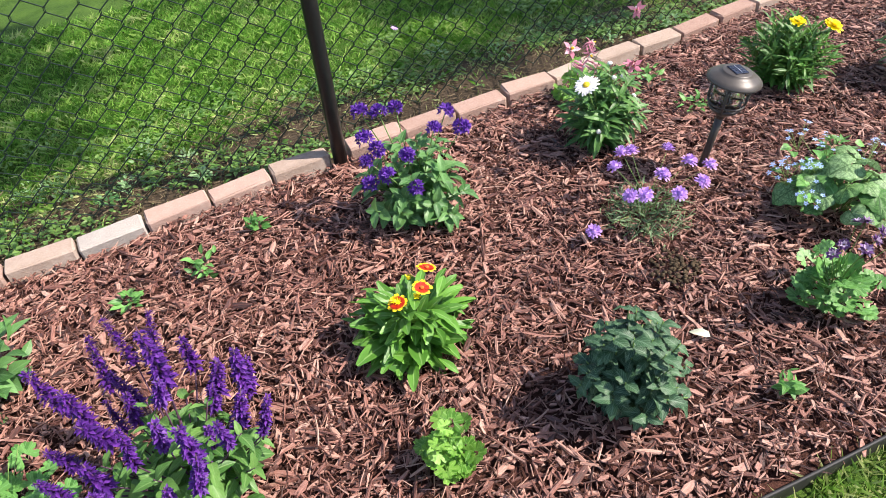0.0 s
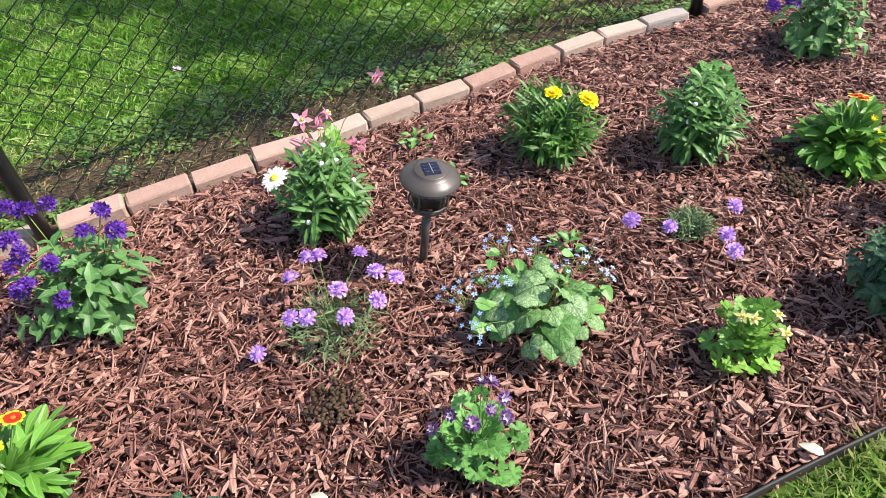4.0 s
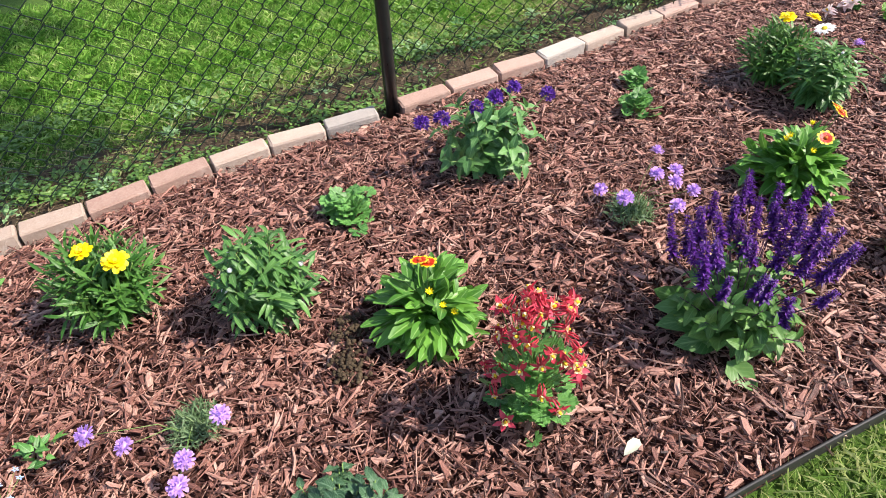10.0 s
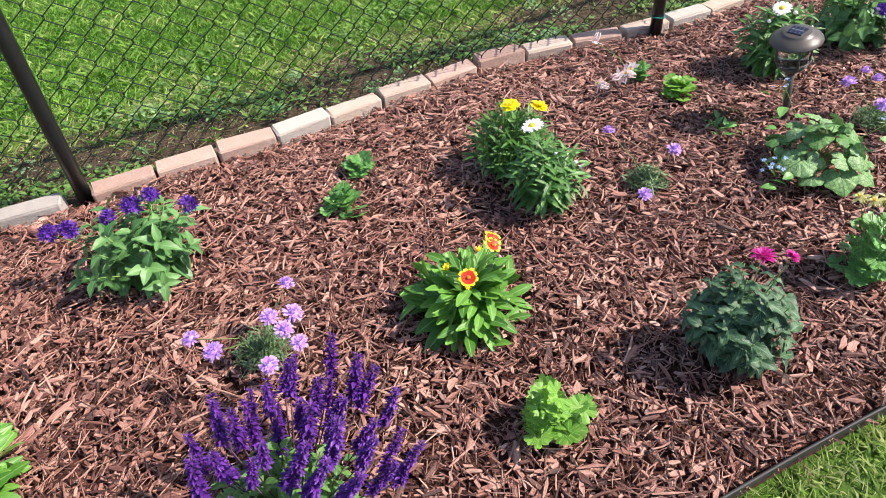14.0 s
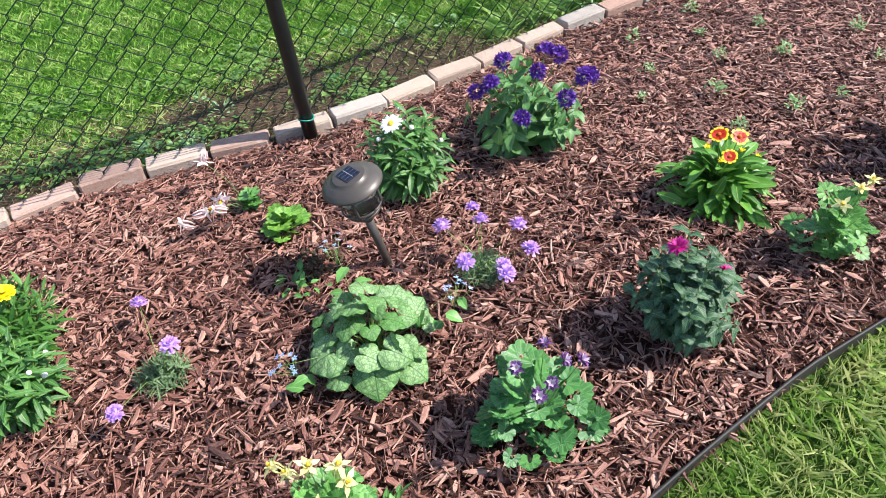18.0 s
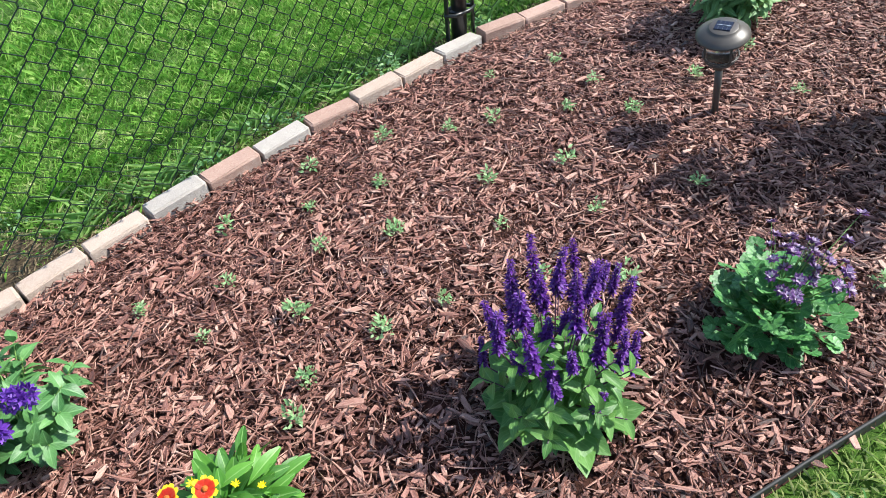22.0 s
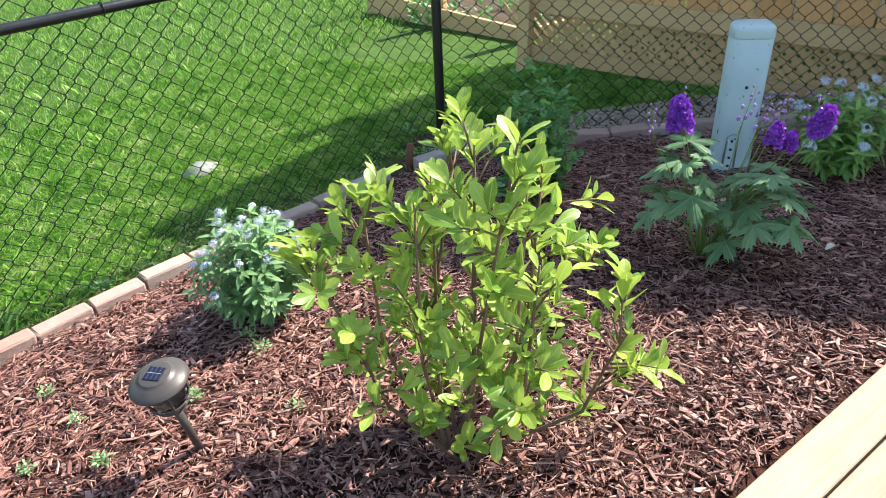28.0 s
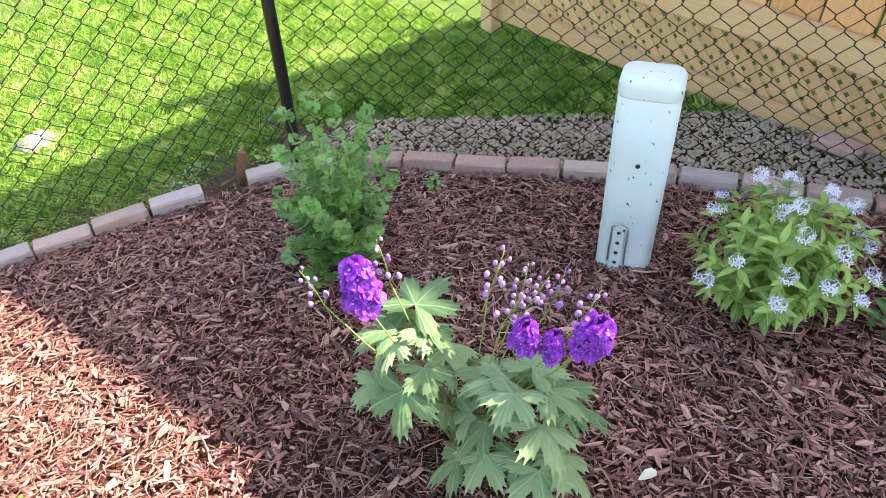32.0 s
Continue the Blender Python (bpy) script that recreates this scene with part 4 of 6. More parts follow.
for yy, xx in ((-0.03, -0.04), (-2.6, 0.11), (-5.2, 0.11)):
    part("fence_post", mesh("fence_post", at(box(0.1, 0.1, 2.35, 0.006), xx, yy, -0.12), RAILWOOD, smooth=False), wood_fence)
slat = mesh("lattice_slat", box(0.006, 0.041, 0.46, 0.0), RAILWOOD, smooth=False)
for k in range(64):
    for s in (1, -1):
        part("lattice_slat", slat, wood_fence, pose(0.03 + 0.004 * s, -0.1 - k * 0.088, 0.07, s * 45))

# plain unseen wall, added behind the wooden fence to shade the end of the bed
shade_caster = tagged(new("wall_house"), "plain tan wall, unseen, added behind the wooden fence to cast shade", "wall", kind="structure")
# sloped top edge fitted to the shade's outline on bed and lawn
caster_outline = [(0.03, -0.2), (0.03, 3.25), (-1.0, 7.3), (-3.9, 7.4), (-8.0, 7.4), (-8.0, -0.2)]
wv = [(x, y, z) for x in (0.0, 0.25) for y, z in caster_outline]
wf = [(0, 1, 2, 3, 4, 5), (11, 10, 9, 8, 7, 6)] + [(i, i + 6, (i + 1) % 6 + 6, (i + 1) % 6) for i in range(6)]
part("wall_panel", mesh("wall_panel", at(tem(wv, wf), 15.6, 0.43, 0, rz=4), plain_mat("tan_siding", (0.5, 0.45, 0.36), (0.6, 0.55, 0.45), 8, 0.7), smooth=False), shade_caster)

# ---- neighbour's raised planting box ----
raised = tagged(new("raised_bed"), "raised garden bed of pale timber with corner posts on the lawn", "raised bed")
def beam(name, a, b, w, h, parent, mat, z=None):
    a, b = np.array(a, float), np.array(b, float)
    d = b - a
    z0 = float(ground(*a)) - 0.04 if z is None else z
    return part(name, mesh(name, at(box(np.linalg.norm(d), w, h, 0.006), *((a + b) / 2), z0, rz=math.degrees(math.atan2(d[1], d[0]))), mat, smooth=False), parent)
corners = [(14.5, 1.75), (15.55, 4.2), (17.8, 3.3), (16.8, 0.9)]
for a, b in zip(corners, corners[1:] + corners[:1]):
    beam("side_board", a, b, 0.05, 0.24, raised, RAILWOOD, 0.06)
for c in corners + [(15.0, 2.95), (15.9, 1.4)]:
    part("corner_post", mesh("corner_post", at(box(0.09, 0.09, 1.0, 0.005), c[0] + 0.05, c[1], 0.0), RAILWOOD, smooth=False), raised)
part("bed_soil", mesh("bed_soil", tem([(*c, 0.2) for c in corners], [(0, 1, 2, 3)]), BARE), raised)

# ---- timber boardwalk beside the bed ----
deck = tagged(new("boardwalk"), "weathered wooden boardwalk planks beside the flower bed", "boardwalk", kind="structure")
da, dd = np.array([8.74, -0.27]), unit(np.array([0.9, -0.435]))
dn = np.array([dd[1], -dd[0]])
for k in range(9):
    c = da + dd * 2.3 + dn * (0.085 + 0.148 * k)
    z = float(ground(*(da + dd * 2.3))) + 0.015
    slope = math.degrees(math.atan2(float(ground(*(da + dd * 4)) - ground(*da)), 4))
    part("plank", mesh("plank", box(4.6, 0.14, 0.05, 0.004), DECKWOOD, smooth=False), deck, pose(c[0], c[1], z + 0.0015 * (k % 3), 0, -slope, math.degrees(math.atan2(dd[1], dd[0]))))

# ---- utility pedestal ----
def rounded(sx, sy, r, levels, k=6):
    """A rounded rectangular column: levels of (inset, z)."""
    v, f = [], []
    n = 4 * (k + 1)
    for inset, z in levels:
        rr = max(r - inset, 0.002)
        for c, (qx, qy) in enumerate(((1, 1), (-1, 1), (-1, -1), (1, -1))):
            for i in range(k + 1):
                a = math.pi / 2 * (c + i / k)
                v.append((qx * (sx / 2 - r) + rr * math.cos(a) - (qx * max(0, inset - r) if inset > r else 0), qy * (sy / 2 - r) + rr * math.sin(a) - (qy * max(0, inset - r) if inset > r else 0), z))
    for i in range(len(levels) - 1):
        for j in range(n):
            f.append((i * n + j, i * n + (j + 1) % n, (i + 1) * n + (j + 1) % n, (i + 1) * n + j))
    f.append(tuple(range((len(levels) - 1) * n, len(levels) * n)))
    return tem(v, f)


def pedestal(x, y):
    ob = thing("utility_pedestal", x, y, "pale blue-green painted steel utility pedestal with a scuffed cap", "utility box")
    ob.matrix_basis = pose(0, 0, 0, -0.9, -1.8, 0).to_3x3().to_4x4() @ pose(0, 0, 0, 0, 0, -69)
    ob.matrix_basis = Matrix.Translation((x, y, float(ground(x, y)))) @ ob.matrix_basis @ Matrix.Scale(1.03, 4)
    part("body", mesh("body", rounded(0.19, 0.148, 0.04, [(0, -0.07), (0, 0.2), (0, 0.668), (0.004, 0.673), (0.012, 0.675)]), PEDGREEN), ob)
    part("cap", mesh("cap", rounded(0.193, 0.151, 0.042, [(0.006, 0.669), (0.0005, 0.671), (0, 0.675), (0, 0.705), (0.003, 0.718), (0.01, 0.726), (0.02, 0.732), (0.036, 0.735)]), PEDGREEN), ob)
    part("lock_hole", mesh("lock_hole", put(lathe([(0.001, 0), (0.008, 0.0), (0.008, 0.003)], 12), np.array(pose(0.0, -0.0735, 0.44, 90))), VINYL), ob)
    br = part("bracket", mesh("bracket", at(box(0.04, 0.008, 0.23, 0.002), -0.025, -0.078, -0.06), PEDGREEN, smooth=False), ob)
    for k in range(4):
        part("bolt_hole", mesh("bolt_hole", put(lathe([(0.001, 0), (0.007, 0), (0.007, 0.002)], 10), np.array(pose(-0.025, -0.083, 0.03 + 0.045 * k, 90))), VINYL), br)
    part("latch_wire", mesh("latch_wire", tube([(-0.052, -0.078, 0.03), (-0.05, -0.084, 0.19), (-0.02, -0.086, 0.205), (0.004, -0.082, 0.19), (0.006, -0.078, 0.02)], 0.003, 0.003), STEEL), ob)


pedestal(12.01, -0.4)

# slab on the lawn, stake by the fence
slab = thing("stone_slab", 11.1, 2.6, "pale flat stone lying in the lawn grass", "stone", rz=20)
part("stone", mesh("stone", at(box(0.22, 0.19, 0.05, 0.02, 2), 0, 0, -0.04), STONE), slab)
stump = thing("wooden_stake", 11.52, 1.31, "short rusty-brown broken wooden stake by the fence post", "stake")
part("stake", mesh("stake", tube([(0, 0, -0.05), (0.0, 0.005, 0.06), (0.02, 0.0, 0.13)], 0.028, 0.02, 7), wood_mat("rotten_wood", (0.12, 0.05, 0.03), (0.26, 0.13, 0.08))), stump)
# concrete kerb blocks at the foot of the wooden fence
for i, (bx, by) in enumerate(((13.16, -0.8), (12.95, -1.55), (12.85, -1.95))):
    kb = thing("concrete_block", bx, by, "grey-pink concrete block at the foot of the fence", "block", "blocks by the fence", rz=85 + 6 * i)
    part("block", mesh("block", box(0.2, 0.1, 0.055, 0.012), BRICK, smooth=False), kb)


# ---- solar path light ----
def path_light():
    ob = new("path_light")
    tagged(ob, "bronze solar path light with domed cap, staked in the mulch", "path light", "solar path lights")
    part("stake", mesh("stake", tube([(0, 0, -0.06), (0, 0, 0.1), (0, 0, 0.22)], 0.0125, 0.0135, 12), BRONZE), ob)
    part("lens_cup", mesh("lens_cup", lathe([(0.0135, 0.2), (0.016, 0.212), (0.03, 0.222), (0.047, 0.236), (0.053, 0.244), (0.053, 0.25), (0.048, 0.25), (0.03, 0.236), (0.01, 0.23)], 28), BRONZE), ob)
    part("lens", mesh("lens", lathe([(0.04, 0.236), (0.05, 0.256), (0.055, 0.346), (0.053, 0.347)], 28), CLEAR), ob, label="clear ribbed plastic lens")
    part("lens_ring", mesh("lens_ring", tube(np.stack([0.059 * np.cos(np.linspace(0, 2 * np.pi, 33)), 0.059 * np.sin(np.linspace(0, 2 * np.pi, 33)), np.full(33, 0.264)], 1), 0.0034, 0.0034, 6), BRONZE), ob)
    for k in range(4):
        a = math.pi / 4 + k * math.pi / 2
        part("strut", mesh("strut", tube([(0.05 * math.cos(a), 0.05 * math.sin(a), 0.243), (0.06 * math.cos(a), 0.06 * math.sin(a), 0.27), (0.063 * math.cos(a), 0.063 * math.sin(a), 0.35)], 0.0045, 0.0045, 6), BRONZE), ob)
    cap = part("cap", mesh("cap", lathe([(0.03, 0.354), (0.082, 0.348), (0.088, 0.343), (0.0895, 0.345), (0.088, 0.35), (0.076, 0.36), (0.06, 0.369), (0.05, 0.3735), (0.0485, 0.3765), (0.046, 0.378), (0.01, 0.379), (0.001, 0.379)], 40), BRONZE), ob)
    part("solar_panel", mesh("solar_panel", at(box(0.054, 0.048, 0.004, 0.001), 0, 0, 0.378), PANEL, smooth=False), cap)
    part("contact_strip", mesh("contact_strip", at(box(0.045, 0.002, 0.0012, 0), 0, 0, 0.3818), SILVER, smooth=False), cap)
    for k in (-1, 0, 1):
        part("cell_line", mesh("cell_line", at(box(0.0008, 0.046, 0.001, 0), 0.0145 * k, 0, 0.3817), CELLGREY, smooth=False), cap)
    return ob


lamp = path_light()
LAMPS = [(1.692, 1.363, 0.105, -0.04, 10), (6.13, 1.135, -0.19, 0.08, 35), (9.287, 0.81, -0.2, 0.02, 20)]
for i, (lx, ly, ax, ay, az) in enumerate(LAMPS):
    m = Matrix.Translation((lx, ly, float(ground(lx, ly)))) @ Vector((ax, ay, 1)).to_track_quat("Z", "Y").to_matrix().to_4x4() @ pose(0, 0, 0, 0, 0, az)
    if i == 0:
        lamp.matrix_basis = m
    else:
        copy_thing(lamp, m)


# ---- plants ----
# leaf pieces
LANCE = blade(lambda u: 0.168 * math.sin(math.pi * min(0.97, 0.03 + 0.97 * u) ** 1.6) ** 0.75, 6, 0.32, 0.4)
DAISYLEAF = simple_blade(lambda u: 0.105 * math.sin(math.pi * min(1, 0.03 + 0.97 * u) ** 1.3) ** 0.85, 4, 0.42, 0.42)
NARROW = simple_blade(lambda u: 0.085 * math.sin(math.pi * u ** 0.9) ** 0.8, 4, 0.4, 0.35)
TICK = simple_blade(lambda u: 0.07 * math.sin(math.pi * u) ** 0.7, 3, 0.3, 0.3)
OVATE = blade(lambda u: 0.27 * math.sin(math.pi * u ** 0.72) ** 0.85, 6, 0.3, 0.3, 0.12, 0.05)
QUILT = blade(lambda u: 0.29 * math.sin(math.pi * u ** 0.78) ** 0.8, 8, 0.3, 0.42, 0.3, 0.08)
OVATE_S = simple_blade(lambda u: 0.26 * math.sin(math.pi * u ** 0.75) ** 0.85, 4, 0.3, 0.28)


def heart():
    """A heart-shaped leaf spread round its stalk, puckered between the veins; uv is its plan."""
    v, uv, f = [(0, 0, 0)], [(0.5, 0.5)], []
    n, rings = 28, (0.35, 0.7, 1.0)
    for i in range(n + 1):
        a = -172 + 344 * i / n
        q = abs(a) / 172
        r = 0.62 - 0.1 * math.cos(math.pi * q * 2) + 0.3 * max(0, 1 - q * 3.2) ** 1.4 - 0.14 * max(0, q - 0.82) / 0.18
        for k in rings:
            x, y = r * k * math.sin(radians(a)), r * k * math.cos(radians(a))
            v.append((x, y, 0.2 * abs(x) - 0.34 * k * k * r + 0.05 * k * math.cos(radians(a) * 9)))
            uv.append((0.5 + 0.5 * x, 0.5 + 0.5 * y))
    for i in range(n):
        a = 1 + 3 * i
        f += [(0, a + 3, a), (a, a + 3, a + 4, a + 1), (a + 1, a + 4, a + 5, a + 2)]
    return tem(v, f, uv)


HEART = heart()
OBOVATE = blade(lambda u: 0.2 * math.sin(math.pi * (0.03 + 0.94 * u) ** 1.7) ** 0.7, 7, 0.22, 0.16, 0.14)
THREAD = simple_blade(lambda u: 0.045 * (1 - 0.7 * u), 2, 0.2, 0.25)
PETAL = simple_blade(lambda u: 0.3 * min(1, 3 * u + 0.25) * (1 - max(0, u - 0.8) * 1.8), 4, 0.15, 0.12)
PETAL_N = simple_blade(lambda u: 0.15 * math.sin(math.pi * (0.08 + 0.86 * u)) ** 0.6, 3, 0.2, 0.15)
STARP = simple_blade(lambda u: 0.17 * math.sin(math.pi * (0.12 + 0.86 * u)), 2, 0.2, 0.15)
FANLEAF = fan(lambda a: (0.34 + 0.62 * abs(math.cos(math.pi * a / 64)) ** 0.6) * (1 - 0.16 * abs(math.cos(math.pi * a / 32)) ** 6), 30, 180, 0.05, 0.02)
PALM = fan(lambda a: (0.42 + 0.58 * abs(math.cos(math.pi * a / 58)) ** 0.85) * (1 - abs(a) / 560) * (1 - 0.2 * abs(math.sin(math.pi * a / 9.67))), 90, 290, -0.22, 0.05, 3)


ROUNDLEAF = fan(lambda a: (0.62 + 0.33 * abs(math.cos(math.pi * a / 64)) ** 0.5) * (1 - 0.07 * abs(math.cos(math.pi * a / 32)) ** 6), 30, 200, 0.05, 0.03)


def trifoliate(leaflet):
    """Columbine leaf: three scalloped leaflets on short stalks."""
    m = [np.array(pose(0, 0.42, 0, 0, 0, 0)), np.array(pose(-0.12, 0.26, 0, 0, 0, 72)), np.array(pose(0.12, 0.26, 0, 0, 0, -72))]
    m = [a @ np.diag([0.62, 0.62, 0.62, 1]) for a in m]
    st = tube([(0, 0, -0.02), (0, 0.42, 0)], 0.014, 0.01, 4)
    return join(put(leaflet, m), st)


TRIFOL, TRIROUND = trifoliate(FANLEAF), trifoliate(ROUNDLEAF)


def dome(t, n, r, h, size, up=0.35, inner=0.4, low=-0.05, jitter=0.35, face=0.8, base=0.02):
    """Leaves over and inside a mound."""
    c, ph = rnd(low, 1, n), rnd(0, 2 * np.pi, n)
    s = np.sqrt(np.maximum(0, 1 - c * c))
    d = np.stack([s * np.cos(ph), s * np.sin(ph), c], 1)
    rad = rnd(inner ** 2, 1, n) ** 0.5 * (1 + 0.1 * np.sin(3 * ph + n))
    pos = d * np.array([r, r, h]) * rad[:, None]
    pos[:, 2] = np.maximum(pos[:, 2], 0) + base
    flat = unit(d * np.array([1, 1, 0.25]))
    ax = unit(flat * (1 - up) + np.array([0, 0, up]) + np.random.normal(0, jitter, (n, 3)) * 0.6)
    nr = d * 0.55 + np.array([0, 0, face]) + np.random.normal(0, jitter, (n, 3))
    sc = rnd(*size, n)
    m = frames(pos - ax * sc[:, None] * 0.55, ax, nr, sc)
    m[:, 2, 3] = np.maximum(m[:, 2, 3], 0.012)
    return m if t is None else put(t, m)


def dome_m(*a, **k):
    """The matrices alone of a dome of leaves."""
    return dome(None, *a, **k)


def stalks(n, r, h, nodes, per, size, ang=25, first=0.25, taper=0.5, stem=0.0025, wide=1.0, hvar=0.12):
    """Leafy stems fanning from a crown, with leaves in whorls along them: leaf matrices, the stems, their tips."""
    pos, ax, nr, sc, st, tips = [], [], [], [], [], []
    for i in range(n):
        a, q = i * 2.4 + random.uniform(-0.3, 0.3), math.sqrt((i + 0.5) / n)
        o = np.array([math.cos(a), math.sin(a), 0])
        tip = o * r * q + np.array([0, 0, h * (1 - 0.55 * q ** 3) * random.uniform(1 - hvar, 1 + hvar)])
        b = o * r * q * 0.15
        c = np.array([tip[0] * 0.6, tip[1] * 0.6, tip[2] * 0.62])
        bez = lambda u: (1 - u) ** 2 * b + 2 * u * (1 - u) * c + u * u * tip
        st.append(tube([bez(u) for u in np.linspace(0, 1, 5)], stem, stem * 0.6, 4))
        tips.append(tuple(tip))
        for j in range(nodes):
            v = (j + random.uniform(0.2, 0.8)) / nodes
            u = first + (1 - first) * v
            d = unit(bez(min(1, u + 0.02)) - bez(u - 0.02))
            s1 = unit(np.cross(d, [0.31, 0.2, 0.93] if abs(d[2]) < 0.9 else [0.9, 0.3, 0.1]))
            s2 = np.cross(d, s1)
            for k in range(per):
                ph = j * 1.57 + k * 6.283 / per + random.uniform(-0.4, 0.4)
                side = s1 * math.cos(ph) + s2 * math.sin(ph)
                an = radians(ang + 25 * v * v + random.uniform(-18, 18))
                pos.append(bez(u)), ax.append(side * math.cos(an) + d * math.sin(an))
                nr.append(d * math.cos(an) - side * math.sin(an) + np.array([0, 0, 0.5]) + np.random.normal(0, 0.2, 3))
                g = size * (1 - taper * v) * random.uniform(0.75, 1.2)
                sc.append((g * wide * random.uniform(0.85, 1.15), g, g))
    m = frames(np.array(pos), np.array(ax), np.array(nr), np.array(sc))
    m[:, 2, 3] = np.maximum(m[:, 2, 3], 0.015)
    order = np.random.permutation(len(m))
    return m[order], join(*st), tips


def rosette(t, n, reach, rise):
    """Arching leaves from one crown."""
    ph, el = rnd(0, 2 * np.pi, n), rnd(0.12, 1.45, n)
    ax = np.stack([np.cos(ph) * np.cos(el), np.sin(ph) * np.cos(el), np.sin(el)], 1)
    nr = np.stack([-np.cos(ph) * np.sin(el), -np.sin(ph) * np.sin(el), np.cos(el)], 1) + np.random.normal(0, 0.25, (n, 3))
    start = rnd(0.0, 0.6, n)
    sc = reach * rnd(0.55, 1.05, n)
    pos = ax * (start * reach * 0.75)[:, None] * np.array([1, 1, rise]) + np.array([0, 0, 0.02])
    return frames(pos, ax, nr, np.stack([sc * rnd(0.8, 1.25, n), sc, sc], 1))


def stems(ends, r=0.003, base=0.03, bow=0.3):
    out = []
    for e in ends:
        e = np.array(e, float)
        b = np.array([e[0] * base, e[1] * base, -0.01])
        mid = b + (e - b) * 0.5 + np.array([-e[0], -e[1], 0.0]) * bow * 0.3 + np.array([0, 0, 0.02])
        out.append(tube([b, (b + mid) / 2, mid, (mid + e) / 2 + np.array([e[0], e[1], 0]) * 0.02, e], r, r * 0.6, 4))
    return join(*out)


def aim(p, d, s=1.0, spin=None):
    """Pose at p with +z along d."""
    q = Vector(d).to_track_quat("Z", "Y").to_matrix().to_4x4()
    return Matrix.Translation(p) @ q @ pose(0, 0, 0, 0, 0, random.uniform(0, 360) if spin is None else spin) @ Matrix.Scale(s, 4)


def ring_of(t, n, r0, length, tilt, width=1.0, jitter=6, spin=0.0, z=0.0):
    """Petals round a centre; tilt in degrees above the horizontal."""
    ms = []
    for i in range(n):
        a = 360 * i / n + spin + random.uniform(-jitter, jitter)
        m = pose(0, 0, z, 0, 0, a) @ pose(0, r0, 0, tilt + random.uniform(-jitter, jitter))
        ms.append(np.array(m) @ np.diag([length * width, length * random.uniform(0.9, 1.08), length, 1]))
    return put(t, ms)


def ball(r, n=8, squash=1.0):
    return lathe([(r * math.sin(math.pi * i / n) + 0.0001, -r * squash * math.cos(math.pi * i / n)) for i in range(n + 1)], 10)


random.seed(4)
FLOWERS = {}
FLOWERS["coreopsis"] = [(mesh("petals", ring_of(PETAL, 9, 0.006, 0.03, 12, 1.05, 5), P_ORANGE), mesh("flower_centre", at(ball(0.0085, 6, 0.7), z=0.003), P_DARKDISC)) for k in range(2)]
FLOWERS["tickseed"] = [(mesh("petals", join(ring_of(PETAL, 10, 0.005, 0.028, 4), ring_of(PETAL, 9, 0.004, 0.024, 28, spin=17), ring_of(PETAL, 7, 0.002, 0.018, 52, spin=31)), P_YELLOW), mesh("flower_centre", at(ball(0.006, 6, 0.7), z=0.006), P_DISC)) for k in range(2)]
FLOWERS["daisy"] = [(mesh("petals", join(ring_of(PETAL_N, 17, 0.01, 0.034, 6, 1.25), ring_of(PETAL_N, 15, 0.009, 0.03, 16, 1.2, spin=9)), P_WHITE), mesh("flower_centre", at(ball(0.012, 6, 0.55), z=0.003), P_DISC)) for k in range(2)]


def pincushion():
    """A ragged domed head of many small florets."""
    rings = [ring_of(PETAL, 16, 0.01, 0.012, -4, 0.75, 16), ring_of(PETAL, 16, 0.009, 0.012, 22, 0.7, 18, 11, 0.003), ring_of(PETAL_N, 16, 0.007, 0.012, 48, 1.3, 18, 5, 0.004), ring_of(PETAL_N, 12, 0.004, 0.012, 70, 1.3, 18, 9, 0.006), ring_of(PETAL_N, 6, 0.001, 0.011, 82, 1.3, 10, 0, 0.008)]
    return join(at(ball(0.011, 6, 0.8), z=0.003), *rings)


def bee_balm():
    return join(ring_of(PETAL_N, 22, 0.006, 0.032, 8, 0.9, 14), ring_of(PETAL_N, 20, 0.005, 0.03, 32, 0.9, 14), ring_of(PETAL_N, 14, 0.003, 0.026, 60, 0.9, 16))


def bell_cluster():
    out = []
    for i in range(13):
        el, a = math.asin(random.uniform(-0.15, 1)), i * 2.4
        d = Vector((math.cos(a) * math.cos(el), math.sin(a) * math.cos(el), math.sin(el)))
        one = join(ring_of(STARP, 5, 0.002, 0.013, 48, 1.6, 4), ring_of(STARP, 5, 0.003, 0.01, 20, 1.4, 4, 36))
        out.append(put(one, np.array(aim(d * 0.013, d))))
    return join(*out)


def spike(n=90, ln=0.17):
    """A salvia spike: small two-lipped florets in whorls round a stalk."""
    out = [tube([(0, 0, -0.02), (0, 0, ln * 0.5), (0.004, 0, ln)], 0.0028, 0.0012, 5)]
    lip = simple_blade(lambda u: 0.3 * math.sin(math.pi * (0.15 + 0.8 * u)), 2, 0.4, 0.3)
    ms = []
    for i in range(n):
        u = i / n
        a = i * 2.4 + random.uniform(-0.3, 0.3)
        z = ln * (0.75 * math.floor(u * 11) / 11 + 0.23 * u) + random.uniform(-0.003, 0.003)
        sz = 0.0185 * (1 - 0.5 * u ** 1.5) * random.uniform(0.55, 1.3)
        for tilt in (44, 2):
            m = pose(0, 0, z, 0, 0, math.degrees(a)) @ pose(0, 0.003, 0, tilt + random.uniform(-12, 12))
            ms.append(np.array(m) @ np.diag([sz * 0.9, sz, sz, 1]))
    t = put(lip, ms)
    stalk = out[0]
    stalk[4][:] = 1
    return join(stalk, t)


